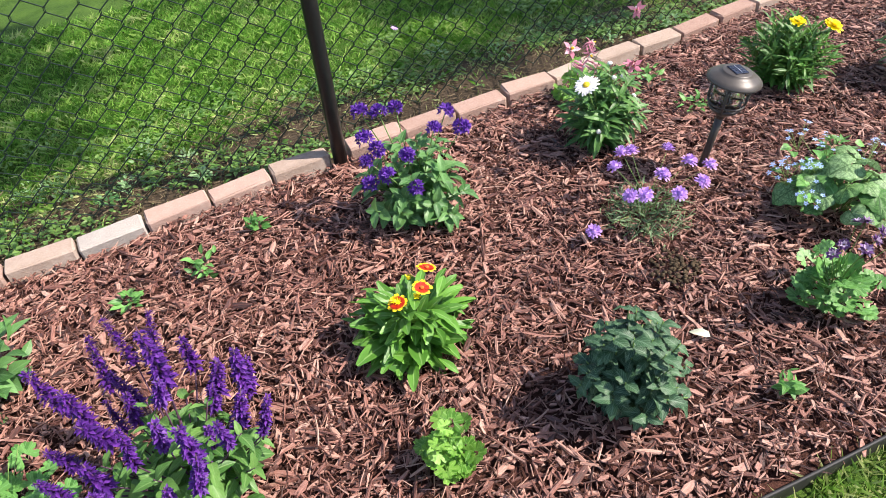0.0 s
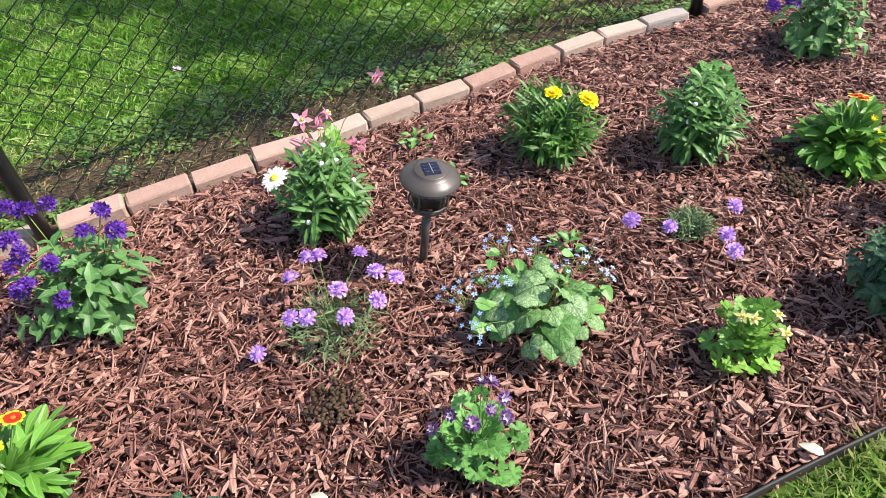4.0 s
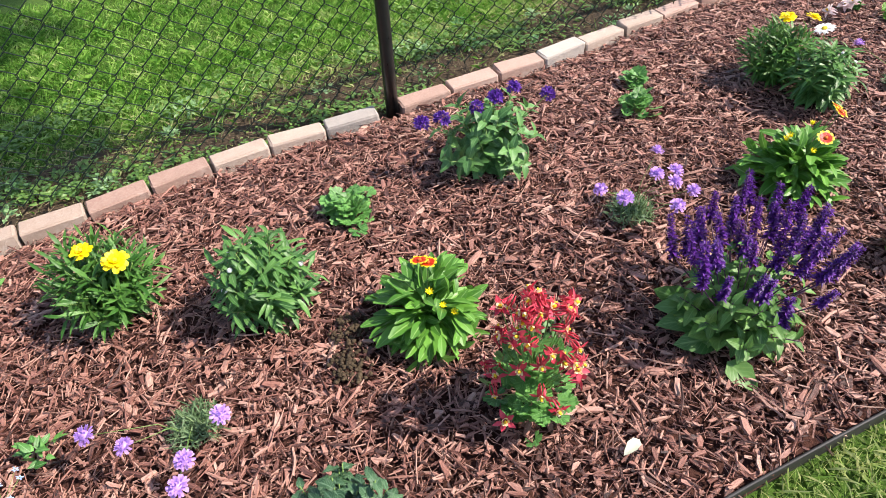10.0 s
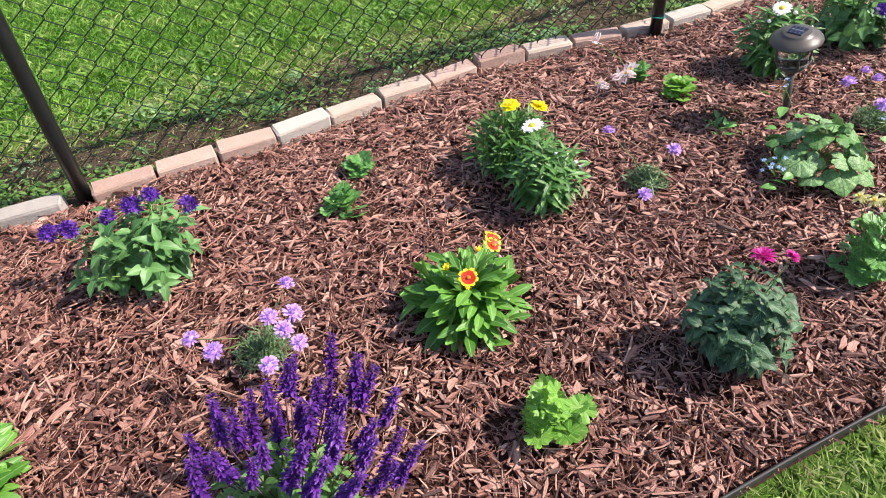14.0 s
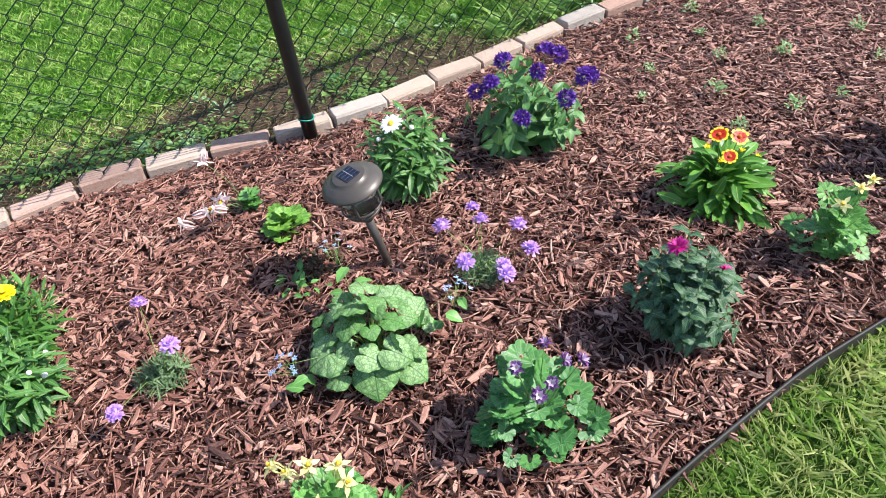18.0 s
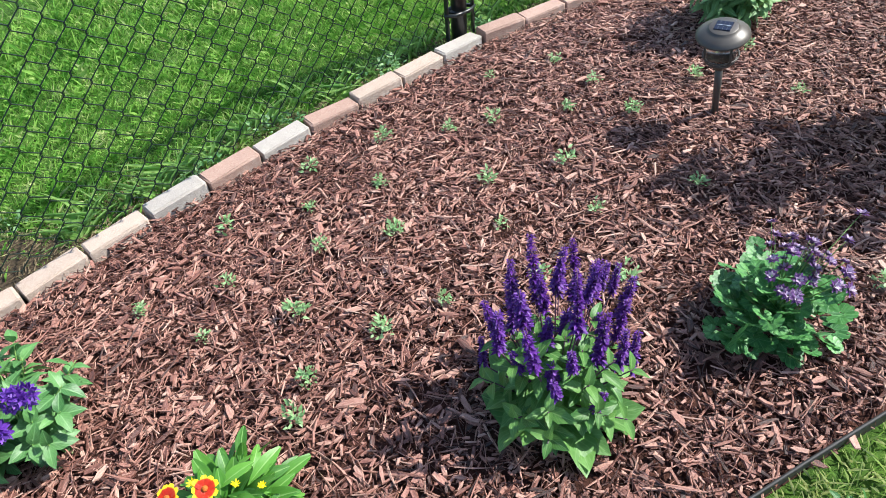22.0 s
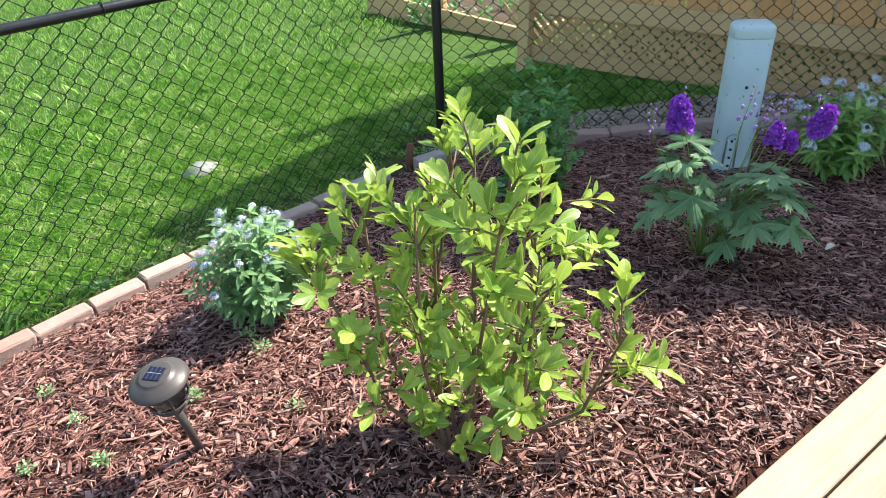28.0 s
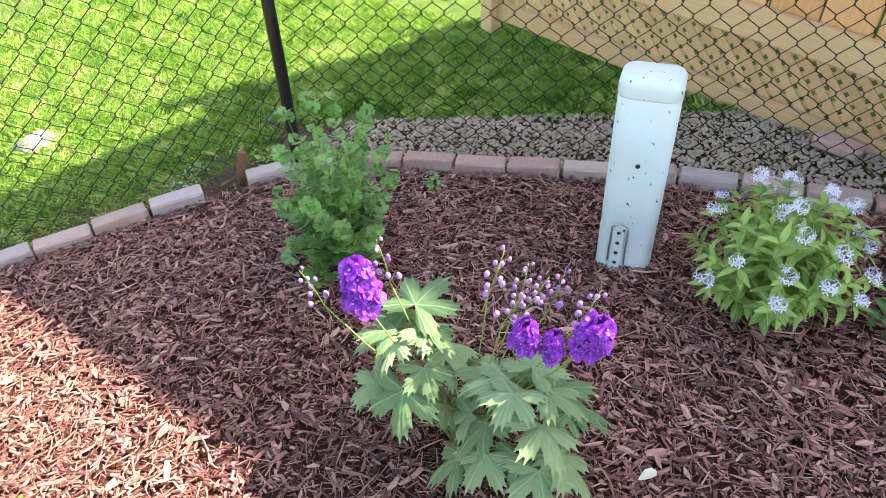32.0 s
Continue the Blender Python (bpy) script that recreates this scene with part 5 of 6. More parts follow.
def columbine_flower():
    """Sepals out, petals cupped, five spurs behind."""
    sep = ring_of(STARP, 5, 0.003, 0.026, 14, 1.5, 18)
    cup = ring_of(PETAL, 5, 0.004, 0.0105, 62, 1.3, 5, 36)
    cup[4][:] = 1
    spur = []
    for i in range(5):
        a = radians(72 * i + 36)
        spur.append(tube([(0.006 * math.cos(a), 0.006 * math.sin(a), 0.002), (0.009 * math.cos(a), 0.009 * math.sin(a), -0.012), (0.006 * math.cos(a), 0.006 * math.sin(a), -0.027)], 0.0028, 0.0012, 5))
    eye = at(ball(0.0035, 5, 1.8), z=0.007)
    eye[4][:] = 2
    return join(sep, cup, eye, *spur)


def pompon():
    """A small double flower, its inner petals edged paler."""
    inner = ring_of(STARP, 6, 0.002, 0.013, 58, 1.7, 10)
    inner[4][:] = 1
    return join(ring_of(STARP, 7, 0.003, 0.016, 10, 1.8, 10), ring_of(STARP, 7, 0.003, 0.015, 35, 1.8, 10, 20), inner)


def star_cluster():
    out = []
    for i in range(11):
        el, a = math.asin(random.uniform(0.05, 1)), i * 2.4 + random.uniform(-0.3, 0.3)
        d = Vector((math.cos(a) * math.cos(el), math.sin(a) * math.cos(el), math.sin(el) * 0.8))
        out.append(put(ring_of(STARP, 5, 0.001, 0.0125, 8, 0.95, 8), np.array(aim(d * random.uniform(0.016, 0.028), d))))
        out.append(tube([(0, 0, -0.012), tuple(d * 0.022)], 0.0009, 0.0008, 3))
    return join(*out)


def tiny_spray():
    out = []
    for i in range(9):
        p = Vector((random.uniform(-0.03, 0.03), random.uniform(-0.03, 0.03), random.uniform(-0.02, 0.02)))
        out.append(put(ring_of(STARP, 5, 0.001, 0.006, 10, 1.9, 8), np.array(aim(p, Vector((p.x * 8, p.y * 8, 1))))))
        st = tube([(0, 0, -0.05), tuple(p)], 0.0006, 0.0005, 3)
        st[4][:] = 1
        out.append(st)
    return join(*out)


def delphinium_spike(n=20, ln=0.125, r=0.042):
    out = []
    for i in range(n):
        u = i / n
        a = i * 2.4
        d = Vector((math.cos(a), math.sin(a), 0.25 + 0.4 * u))
        fl = join(ring_of(PETAL, 6, 0.003, 0.03, 18, 1.5, 20), ring_of(PETAL, 5, 0.002, 0.02, 48, 1.3, 20, 30))
        bee = at(ball(0.0045, 5), z=0.006)
        bee[4][:] = 1
        fl = join(fl, bee)
        out.append(put(fl, np.array(aim(Vector((0, 0, ln * u)) + d.normalized() * r * (1 - 0.4 * u), d, 1.25 - 0.3 * u))))
    return join(*out)


def bud_spray(n=9, ln=0.16):
    out = [tube([(0, 0, -0.05), (0.004, 0, ln * 0.5), (0, 0.004, ln)], 0.002, 0.001, 5)]
    for i in range(n):
        u = i / n
        a = i * 2.4
        e = Vector((math.cos(a) * 0.03 * (1 - 0.6 * u), math.sin(a) * 0.03 * (1 - 0.6 * u), ln * u + 0.012))
        out.append(tube([(0, 0, ln * u), tuple(e)], 0.0009, 0.0008, 3))
        b = at(ball(0.0085 * (1 - 0.45 * u), 5, 1.4), *e)
        b[4][:] = 1
        out.append(b)
    return join(*out)


FLOWERS["scabiosa"] = [(mesh("flower_head", pincushion(), P_LILAC),) for k in range(3)]
FLOWERS["bee_balm"] = [(mesh("flower_head", bee_balm(), P_MAGENTA),) for k in range(2)]
FLOWERS["bells"] = [(mesh("flower_head", bell_cluster(), P_BELL),) for k in range(3)]
FLOWERS["spike"] = [(mesh("flower_spike", spike(70 + 10 * k, 0.085 + 0.02 * k), P_VIOLET, PURPLESTEM),) for k in range(4)]
for nm, m1, m2 in (("red", P_RED, P_CREAM), ("pink", P_PINK, P_WHITE), ("blush", P_BLUSH, P_WHITE), ("pale", P_PALEYELLOW, P_PALEYELLOW)):
    FLOWERS[nm] = [(mesh("flower", columbine_flower(), m1, m2, P_DISC),) for k in range(3)]
FLOWERS["plum"] = [(mesh("flower", pompon(), P_PLUM, P_DUSKY),) for k in range(3)]
FLOWERS["stars"] = [(mesh("star_blossom", star_cluster(), P_STAR),) for k in range(3)]
FLOWERS["blue"] = [(mesh("flower_spray", tiny_spray(), P_BLUE, STEM),) for k in range(3)]
FLOWERS["delphinium"] = [(mesh("flower_spike", delphinium_spike(), P_DELPH, P_BUD),) for k in range(2)]
FLOWERS["buds"] = [(mesh("bud_spray", bud_spray(), STEM, P_BUD),) for k in range(2)]
FLOWERS["white_bud"] = [(mesh("flower_bud", ball(0.009, 6, 0.8), P_WHITE),)]
FLOWERS["yellow_bud"] = [(mesh("flower_bud", join(at(ball(0.006, 6, 0.8)), ring_of(PETAL_N, 8, 0.003, 0.012, 55, 1.2, 10)), P_YELLOW),)]
FLOWERS["green_bud"] = [(mesh("flower_bud", ball(0.007, 6, 0.8), L_TICKSEED),)]


def bloom(plant, kind, places, scale=1.0, tilt=0.35, lean=None, loose=0.15):
    """Flower heads of one kind on a plant."""
    for i, p in enumerate(places):
        vs = FLOWERS[kind]
        d = lean if lean else (p[0] * tilt / max(0.05, math.hypot(p[0], p[1])) + random.uniform(-loose, loose), p[1] * tilt / max(0.05, math.hypot(p[0], p[1])) + random.uniform(-loose, loose), 1.0)
        if loose > 1:
            d = (d[0], d[1], random.uniform(-0.7, 0.9))
        pieces = vs[i % len(vs)]
        f = part("flower" if len(pieces) > 1 else pieces[0].name.split(".")[0], pieces[0], plant, aim(p, d, scale * random.uniform(0.88, 1.1)))
        if len(pieces) > 1:
            part("flower_centre", pieces[1], f)


def start(name, x, y, label, category, group="", s=1.0):
    seed = int(abs(x * 137 + y * 911) * 10) % 100000
    np.random.seed(seed)
    random.seed(seed)
    return thing(name, x, y, label, category, group, s=s)


def around(n, r, h, spread=0.25, low=0.55):
    """Places over the top of a mound."""
    out = []
    for i in range(n):
        a, q = random.uniform(0, 6.28), random.uniform(0.1, 1) ** 0.6
        out.append((r * q * math.cos(a), r * q * math.sin(a), h * (low + (1 - low) * math.sqrt(max(0, 1 - q * q))) + random.uniform(-spread, spread) * 0.1))
    return out


def coreopsis(x, y, flowers, s=1.0):
    p = start("coreopsis", x, y, "coreopsis rosette of long bright green leaves with red and yellow flowers", "flower plant", "coreopsis plants", s)
    leaf_parts(p, LANCE, np.concatenate([rosette(LANCE, 84, 0.14, 0.75), dome_m(170, 0.165, 0.18, (0.06, 0.105), 0.3, 0.3)]), L_COREOPSIS)
    if flowers:
        part("stem_tuft", mesh("stem_tuft", stems(flowers, 0.0025), STEM), p)
        bloom(p, "coreopsis", flowers, 0.74, 0.5)
        bloom(p, "yellow_bud", around(4, 0.1, 0.2))


def tickseed(x, y, flowers, s=1.0):
    p = start("yellow_tickseed", x, y, "bushy green tickseed with two golden double flowers", "flower plant", "yellow tickseeds", s)
    m, st, tips = stalks(54, 0.175, 0.25, 11, 2, 0.08, 34, 0.06, 0.25, wide=1.25)
    part("foliage", mesh("foliage", put(TICK, m), L_TICKSEED), p)
    buds = around(9, 0.16, 0.27)
    part("stem_tuft", mesh("stem_tuft", join(st, stems(flowers + buds, 0.0018)), STEM), p)
    bloom(p, "tickseed", flowers, 1.1, 0.3)
    bloom(p, "green_bud", buds)


def shasta(x, y, flowers, s=1.0, nb=8):
    p = start("shasta_daisy", x, y, "shasta daisy clump of dark green narrow leaves with white buds", "flower plant", "shasta daisies", s)
    m, st, tips = stalks(36, 0.145, 0.28, 9, 2, 0.092, 18, 0.06, 0.3, wide=1.15)
    part("foliage", mesh("foliage", put(DAISYLEAF, m), L_DAISY), p)
    buds = random.sample(tips, min(nb, len(tips)))
    part("stem_tuft", mesh("stem_tuft", join(st, stems(flowers, 0.0025)) if flowers else st, STEM), p)
    bloom(p, "daisy", flowers, 0.95, 0.4)
    bloom(p, "white_bud", buds)


def campanula(x, y, flowers, s=1.0):
    p = start("clustered_bellflower", x, y, "clustered bellflower with violet flower heads over green leaves", "flower plant", "clustered bellflowers", s)
    m, st, tips = stalks(26, 0.205, 0.24, 6, 2, 0.085, 14, 0.12, 0.4, hvar=0.25)
    leaf_parts(p, OVATE, m, L_CAMPANULA)
    part("stem_tuft", mesh("stem_tuft", join(st, stems(flowers, 0.0028)), STEM), p)
    bloom(p, "bells", flowers, 1.32)


def bee_balm_plant(x, y, flowers, s=1.0):
    p = start("bee_balm", x, y, "compact dark green bee balm with " + ("magenta flower heads" if flowers else "toothed veined leaves"), "flower plant", "bee balm plants", s)
    m, st, tips = stalks(46, 0.138, 0.265, 9, 2, 0.046, 0, 0.06, 0.15, wide=1.0, hvar=0.24)
    leaf_parts(p, QUILT, m, L_MONARDA, limit=240)
    part("stem_tuft", mesh("stem_tuft", join(st, stems(flowers, 0.0025)) if flowers else st, STEM), p)
    if flowers:
        bloom(p, "bee_balm", flowers[:1], 0.85, 0.4)
        bloom(p, "bee_balm", flowers[1:], 0.6, 0.5)


def salvia(x, y, n=24, s=1.0, lean=(0, 0), wide=1.0):
    p = start("purple_salvia", x, y, "purple salvia with dense upright flower spikes above light green leaves", "flower plant", "purple salvias", s)
    m, st, tips = stalks(24, 0.19, 0.26, 6, 2, 0.085, 16, 0.15, 0.5, wide=0.9, hvar=0.2)
    leaf_parts(p, OVATE, np.concatenate([m, dome_m(22, 0.2, 0.07, (0.1, 0.145), 0.1, 0.75, 0.1, 0.3) @ np.diag([1.25, 1, 1, 1])]), L_SALVIA, limit=240)
    ends = []
    for i in range(n):
        a, q = i * 2.4, math.sqrt((i + 0.5) / n)
        ends.append((0.23 * wide * q * math.cos(a) + lean[0] * 0.25, 0.23 * wide * q * math.sin(a) + lean[1] * 0.25, random.uniform(0.21, 0.4) - 0.12 * q))
    part("stem_tuft", mesh("stem_tuft", join(st, stems(ends, 0.003, 0.15, 0.1)), PURPLESTEM), p)
    for i, e in enumerate(ends):
        d = (e[0] * 1.8 * wide + lean[0] + random.uniform(-0.25, 0.25), e[1] * 1.8 * wide + lean[1] + random.uniform(-0.25, 0.25), 1)
        part("flower_spike", FLOWERS["spike"][i % 4][0], p, aim(e, d, random.uniform(0.75, 1.2) * (1.0 if wide == 1.0 else 0.85)))


def scabiosa(x, y, flowers, s=1.0, r=0.13):
    p = start("scabiosa", x, y, "scabiosa with lilac pincushion flowers on wiry stems over fine foliage", "flower plant", "scabiosas", s)
    part("foliage", mesh("foliage", join(dome(THREAD, 330, r * 0.85, 0.045, (0.03, 0.055), 0.45, 0.05, 0.0, 0.8), dome(NARROW, 220, r * 0.85, 0.045, (0.02, 0.038), 0.4, 0.05, 0.0, 0.8)), L_SCABIOSA), p)
    part("stem_tuft", mesh("stem_tuft", stems(flowers, 0.0014, 0.15, 0.8), STEM), p)
    bloom(p, "scabiosa", flowers, 1.22, 0.4)


def brunnera(x, y, s=1.0, sprays=9, n=38):
    p = start("brunnera", x, y, "brunnera with large silvery heart-shaped veined leaves and tiny blue flowers", "flower plant", "brunneras", s)
    ends = []
    for i in range(n):
        a, q = i * 2.4 + random.uniform(-0.3, 0.3), math.sqrt((i + 0.3) / n)
        pos = np.array([[0.16 * q * math.cos(a), 0.16 * q * math.sin(a), 0.06 + 0.13 * (1 - q ** 1.6) + random.uniform(-0.02, 0.04)]])
        b = a + random.gauss(0, 0.6)
        ax = np.array([[math.cos(b), math.sin(b), random.uniform(-0.5, 0.1)]])
        nr = np.array([[math.cos(a) * 0.7 * q, math.sin(a) * 0.7 * q, 1]]) + np.random.normal(0, 0.5, (1, 3))
        g = 0.034 + 0.05 * random.random() ** 1.4
        leaf_parts(p, HEART, frames(pos, ax, nr, np.array([[g * random.uniform(0.85, 1.1), g, g]])), L_BRUNNERA)
        ends.append(tuple(pos[0]))
    part("stem_tuft", mesh("stem_tuft", stems(ends, 0.0022), STEM), p)
    # small green leaves and blue sprays on the flowering stalks
    sp = [(q * math.cos(a), q * math.sin(a), random.uniform(0.13, 0.24)) for a, q in ((-0.3 + 3.6 * k / max(1, sprays - 1) + random.uniform(-0.2, 0.2), random.uniform(0.14, 0.25)) for k in range(sprays))]
    small = np.array([np.array(e) * random.uniform(0.55, 1.0) + np.random.normal(0, 0.03, 3) + np.array([0, 0, -0.04]) for e in sp for k in range(5)])
    leaf_parts(p, OVATE, frames(small, np.random.normal(0, 1, small.shape) * [1, 1, 0.3], np.random.normal(0, 0.3, small.shape) + [0, 0, 1], np.tile(rnd(0.032, 0.06, len(small))[:, None], 3) * [1.25, 1, 1]), L_COLUMBINE)
    part("flower_stalk", mesh("flower_stalk", stems(sp, 0.0012), STEM), p)
    bloom(p, "blue", sp, 1.3)


def columbine(x, y, r, h, n, leaf, kind=None, flowers=(), label="", s=1.0, size=(0.05, 0.09), fscale=1.0, name="columbine", tilt=0.6):
    p = start(name, x, y, label or "young columbine with scalloped light green leaves", "flower plant", "columbines", s)
    leaf_parts(p, TRIROUND if leaf == L_BLUEGREEN else TRIFOL, dome_m(int(n * 1.6), r, h, (size[0] * 0.62, size[1] * 0.7), 0.06, 0.3, 0.0, 0.4, 1.5), leaf)
    part("stem_tuft", mesh("stem_tuft", stems(around(max(5, n // 8), r * 0.8, h * 0.85) + list(flowers), 0.0018), STEM), p)
    if kind:
        bloom(p, kind, flowers, fscale, tilt, loose=1.1 if kind in ("red", "pink", "blush") else 0.4)


def amsonia(x, y, h=0.46, r=0.24, ns=16, leaf=None, fscale=0.85):
    p = start("blue_star_amsonia", x, y, "blue star amsonia bush with pale blue starry flower clusters", "flower plant", "blue star bushes")
    lf = simple_blade(lambda u: 0.19 * math.sin(math.pi * u ** 0.8) ** 0.9, 4, 0.3, 0.35)
    m, st, tips = stalks(44, r, h, 8, 3, 0.078, 14, 0.12, 0.25, wide=0.95)
    part("foliage", mesh("foliage", put(lf, m), leaf or L_AMSONIA), p)
    fl = random.sample(tips, min(ns, len(tips)))
    part("stem_tuft", mesh("stem_tuft", st, STEM), p)
    bloom(p, "stars", [(a, b, c + 0.015) for a, b, c in fl], fscale)


def weed(x, y, s):
    p = start("seedling", x, y, "tiny pale green seedling sprouting through the mulch", "seedling", "seedlings in the mulch", s)
    n = random.randint(34, 60)
    part("leaves", mesh("leaves", dome(OVATE_S, n, 0.036, 0.045, (0.009, 0.02), 0.4, 0.1, 0.0), L_WEED), p)


def herb(x, y, r, h, n, label, leaf, size=(0.02, 0.045), name="ground_weed"):
    p = start(name, x, y, label, "weed", "low weeds")
    part("leaves", mesh("leaves", dome(OVATE_S, n, r, h, size, 0.3, 0.1, 0.0), leaf), p)


F = lambda *v: [tuple(v[i:i + 3]) for i in range(0, len(v), 3)]
# first stretch
herb(-0.66, 1.7, 0.16, 0.22, 70, "leafy green weed clump at the end of the bed", L_CAMPANULA, (0.05, 0.09), "leafy_clump")
salvia(-0.2, 1.02, 30, 1.0, (-0.06, 0.12))
columbine(-0.62, 1.2, 0.16, 0.2, 26, L_COLUMBINE, label="green columbine clump with scalloped leaves")
campanula(0.735, 1.72, F(-0.11, 0.16, 0.36, -0.06, 0.12, 0.36, -0, 0.12, 0.36, 0.13, 0.01, 0.36, 0.07, -0.02, 0.33, 0.15, -0.06, 0.33, -0.13, 0.09, 0.3, -0.11, 0.04, 0.28, -0.15, 0.04, 0.25, -0.12, -0.05, 0.24, -0.04, -0.04, 0.28, -0.16, 0.01, 0.18, -0.05, -0.11, 0.2))
coreopsis(0.455, 1.19, F(0.03, -0.02, 0.21, 0.08, 0.05, 0.2, -0.04, -0.01, 0.18))
columbine(0.36, 0.79, 0.085, 0.13, 26, L_COLUMBINE_PALE, size=(0.045, 0.07))
bee_balm_plant(0.81, 0.7, [])
scabiosa(1.34, 1.25, F(-0, 0.15, 0.17, 0.03, 0.14, 0.17, 0.14, 0.09, 0.17, -0.07, 0.1, 0.17, 0.03, -0.01, 0.17, 0.11, -0.1, 0.17, 0.19, -0.05, 0.17, 0.15, -0, 0.17, 0.01, -0.11, 0.17, -0.12, -0.04, 0.17, -0.08, -0.06, 0.17, -0.23, -0.02, 0.06), r=0.19)
shasta(1.51, 1.71, F(-0.165, -0.09, 0.34))
columbine(1.62, 2.05, 0.1, 0.16, 12, L_COLUMBINE_PALE, "pink", F(0.02, -0.08, 0.28, -0.07, -0.07, 0.28, -0.03, -0.14, 0.28, -0.12, -0.2, 0.28, -0.08, -0.24, 0.28, 0.04, -0.3, 0.28, 0.22, -0.09, 0.37), "columbine with pale pink spurred flowers by the bricks", fscale=1.45)
tickseed(2.37, 1.63, F(-0.01, -0.005, 0.27, 0.07, -0.1, 0.27))
brunnera(1.85, 0.93)
columbine(1.49, 0.68, 0.13, 0.2, 34, L_COLUMBINE, "plum", F(0.02, 0.02, 0.27, 0.04, 0.01, 0.27, 0.04, -0.04, 0.27, 0.02, -0.08, 0.27, -0.05, -0.06, 0.27, -0, -0.05, 0.27, -0.13, -0.03, 0.27, -0.08, -0.02, 0.27), "columbine with dark plum double flowers")
shasta(2.8, 1.34, [])
columbine(3.2, 1.63, 0.11, 0.08, 24, L_COLUMBINE)
coreopsis(3.195, 1.03, F(0, 0.03, 0.23, 0.02, 0.02, 0.22))
scabiosa(2.49, 1.02, F(-0.24, 0.03, 0.13, -0.16, -0.05, 0.13, 0.07, -0.08, 0.13, -0.04, -0.16, 0.13, -0.07, -0.22, 0.13), r=0.09)
columbine(2.24, 0.57, 0.095, 0.19, 34, L_COLUMBINE_PALE, "pale", F(-0.06, 0, 0.2, -0.04, -0.02, 0.2, -0.01, -0.09, 0.2, 0.02, -0.04, 0.2), "pale yellow columbine with light green leaves", fscale=0.8)
bee_balm_plant(2.71, 0.49, [], 1.02)
# second stretch
random.seed(12)
columbine(3.28, 0.62, 0.12, 0.3, 44, L_COLUMBINE, "red", [(0.125 * q * math.cos(i * 2.4) + random.gauss(0, 0.012), 0.125 * q * math.sin(i * 2.4) + random.gauss(0, 0.012), 0.42 * (0.3 + 0.7 * math.sqrt(1 - 0.9 * q * q)) - h) for i, q, h in ((i, math.sqrt((i + 0.5) / 52), random.choice((0, 0.03, 0.1, 0.2)) * (i / 52)) for i in range(52))], "columbine covered in red and cream spurred flowers", fscale=1.05, tilt=1.0)
campanula(3.78, 1.63, F(-0.23, 0.09, 0.2, -0.17, 0.05, 0.22, -0.05, 0.01, 0.25, 0.02, 0.0, 0.27, 0.08, -0.02, 0.3, 0.17, -0.1, 0.29), 1.02)
columbine(4.44, 1.56, 0.09, 0.09, 18, L_COLUMBINE)
columbine(4.59, 1.75, 0.07, 0.07, 12, L_COLUMBINE)
scabiosa(4.0, 1.08, F(-0.17, -0.02, 0.2, -0.13, -0.09, 0.2, 0.11, 0.04, 0.2, 0.03, -0.05, 0.2, 0.09, -0.07, 0.2, 0.05, -0.11, 0.2, 0.07, -0.17, 0.2, -0.02, -0.2, 0.2), r=0.1)
salvia(3.9, 0.53, 40, 0.92, (0.24, 0.2))
coreopsis(4.575, 0.92, F(0.047, -0.05, 0.29, -0.05, -0.09, 0.25, 0.06, -0.03, 0.29), 1.0)
tickseed(5.07, 1.46, F(-0.02, -0.01, 0.33, 0.075, -0.075, 0.33), 0.86)
shasta(5.06, 1.22, F(-0.055, 0.05, 0.36), 0.86, nb=5)
columbine(4.55, 0.45, 0.08, 0.16, 26, L_COLUMBINE_PALE)
scabiosa(5.41, 1.1, F(0.01, 0.24, 0.08, 0.05, -0.04, 0.16, -0.13, -0.12, 0.1), r=0.09)
bee_balm_plant(5.08, 0.4, F(0, 0.015, 0.37, 0.057, -0.02, 0.37))
columbine(5.63, 0.42, 0.1, 0.24, 36, L_COLUMBINE, "pale", F(-0.07, 0.07, 0.28, -0.01, 0.03, 0.28, 0.04, 0, 0.28, 0.04, -0.04, 0.28, -0.11, -0.1, 0.28, -0.03, -0.06, 0.28, -0.05, 0.04, 0.28), "pale yellow columbine in full flower", fscale=0.95)
brunnera(5.93, 0.84, 1.0, 3)
columbine(6.15, 0.4, 0.15, 0.24, 46, L_BLUEGREEN, "plum", F(-0.07, -0, 0.3, 0.02, 0.02, 0.3, 0.03, -0.04, 0.3, -0.07, -0.08, 0.3, 0.06, -0.06, 0.3, -0.03, -0.07, 0.3), "columbine with blue-green leaves and plum flowers")
scabiosa(6.34, 0.92, F(0.05, 0.13, 0.15, 0.04, 0.07, 0.15, -0.07, 0.11, 0.15, 0.12, -0.01, 0.15, 0.09, -0.11, 0.15, -0.09, -0.05, 0.15, -0.01, -0.12, 0.15, -0.02, -0.15, 0.15), r=0.09)
shasta(6.38, 1.45, F(-0.05, -0.01, 0.3), 0.97)
columbine(5.93, 1.5, 0.08, 0.07, 18, L_COLUMBINE_PALE)
columbine(5.87, 1.69, 0.06, 0.06, 8, L_COLUMBINE, "blush", F(-0.085, 0.2, 0.12, -0.1, -0.05, 0.12, -0.13, -0.07, 0.11, -0.165, -0.055, 0.1, -0.24, -0.04, 0.08), "low columbine with whitish pink drooping flowers", fscale=1.45)
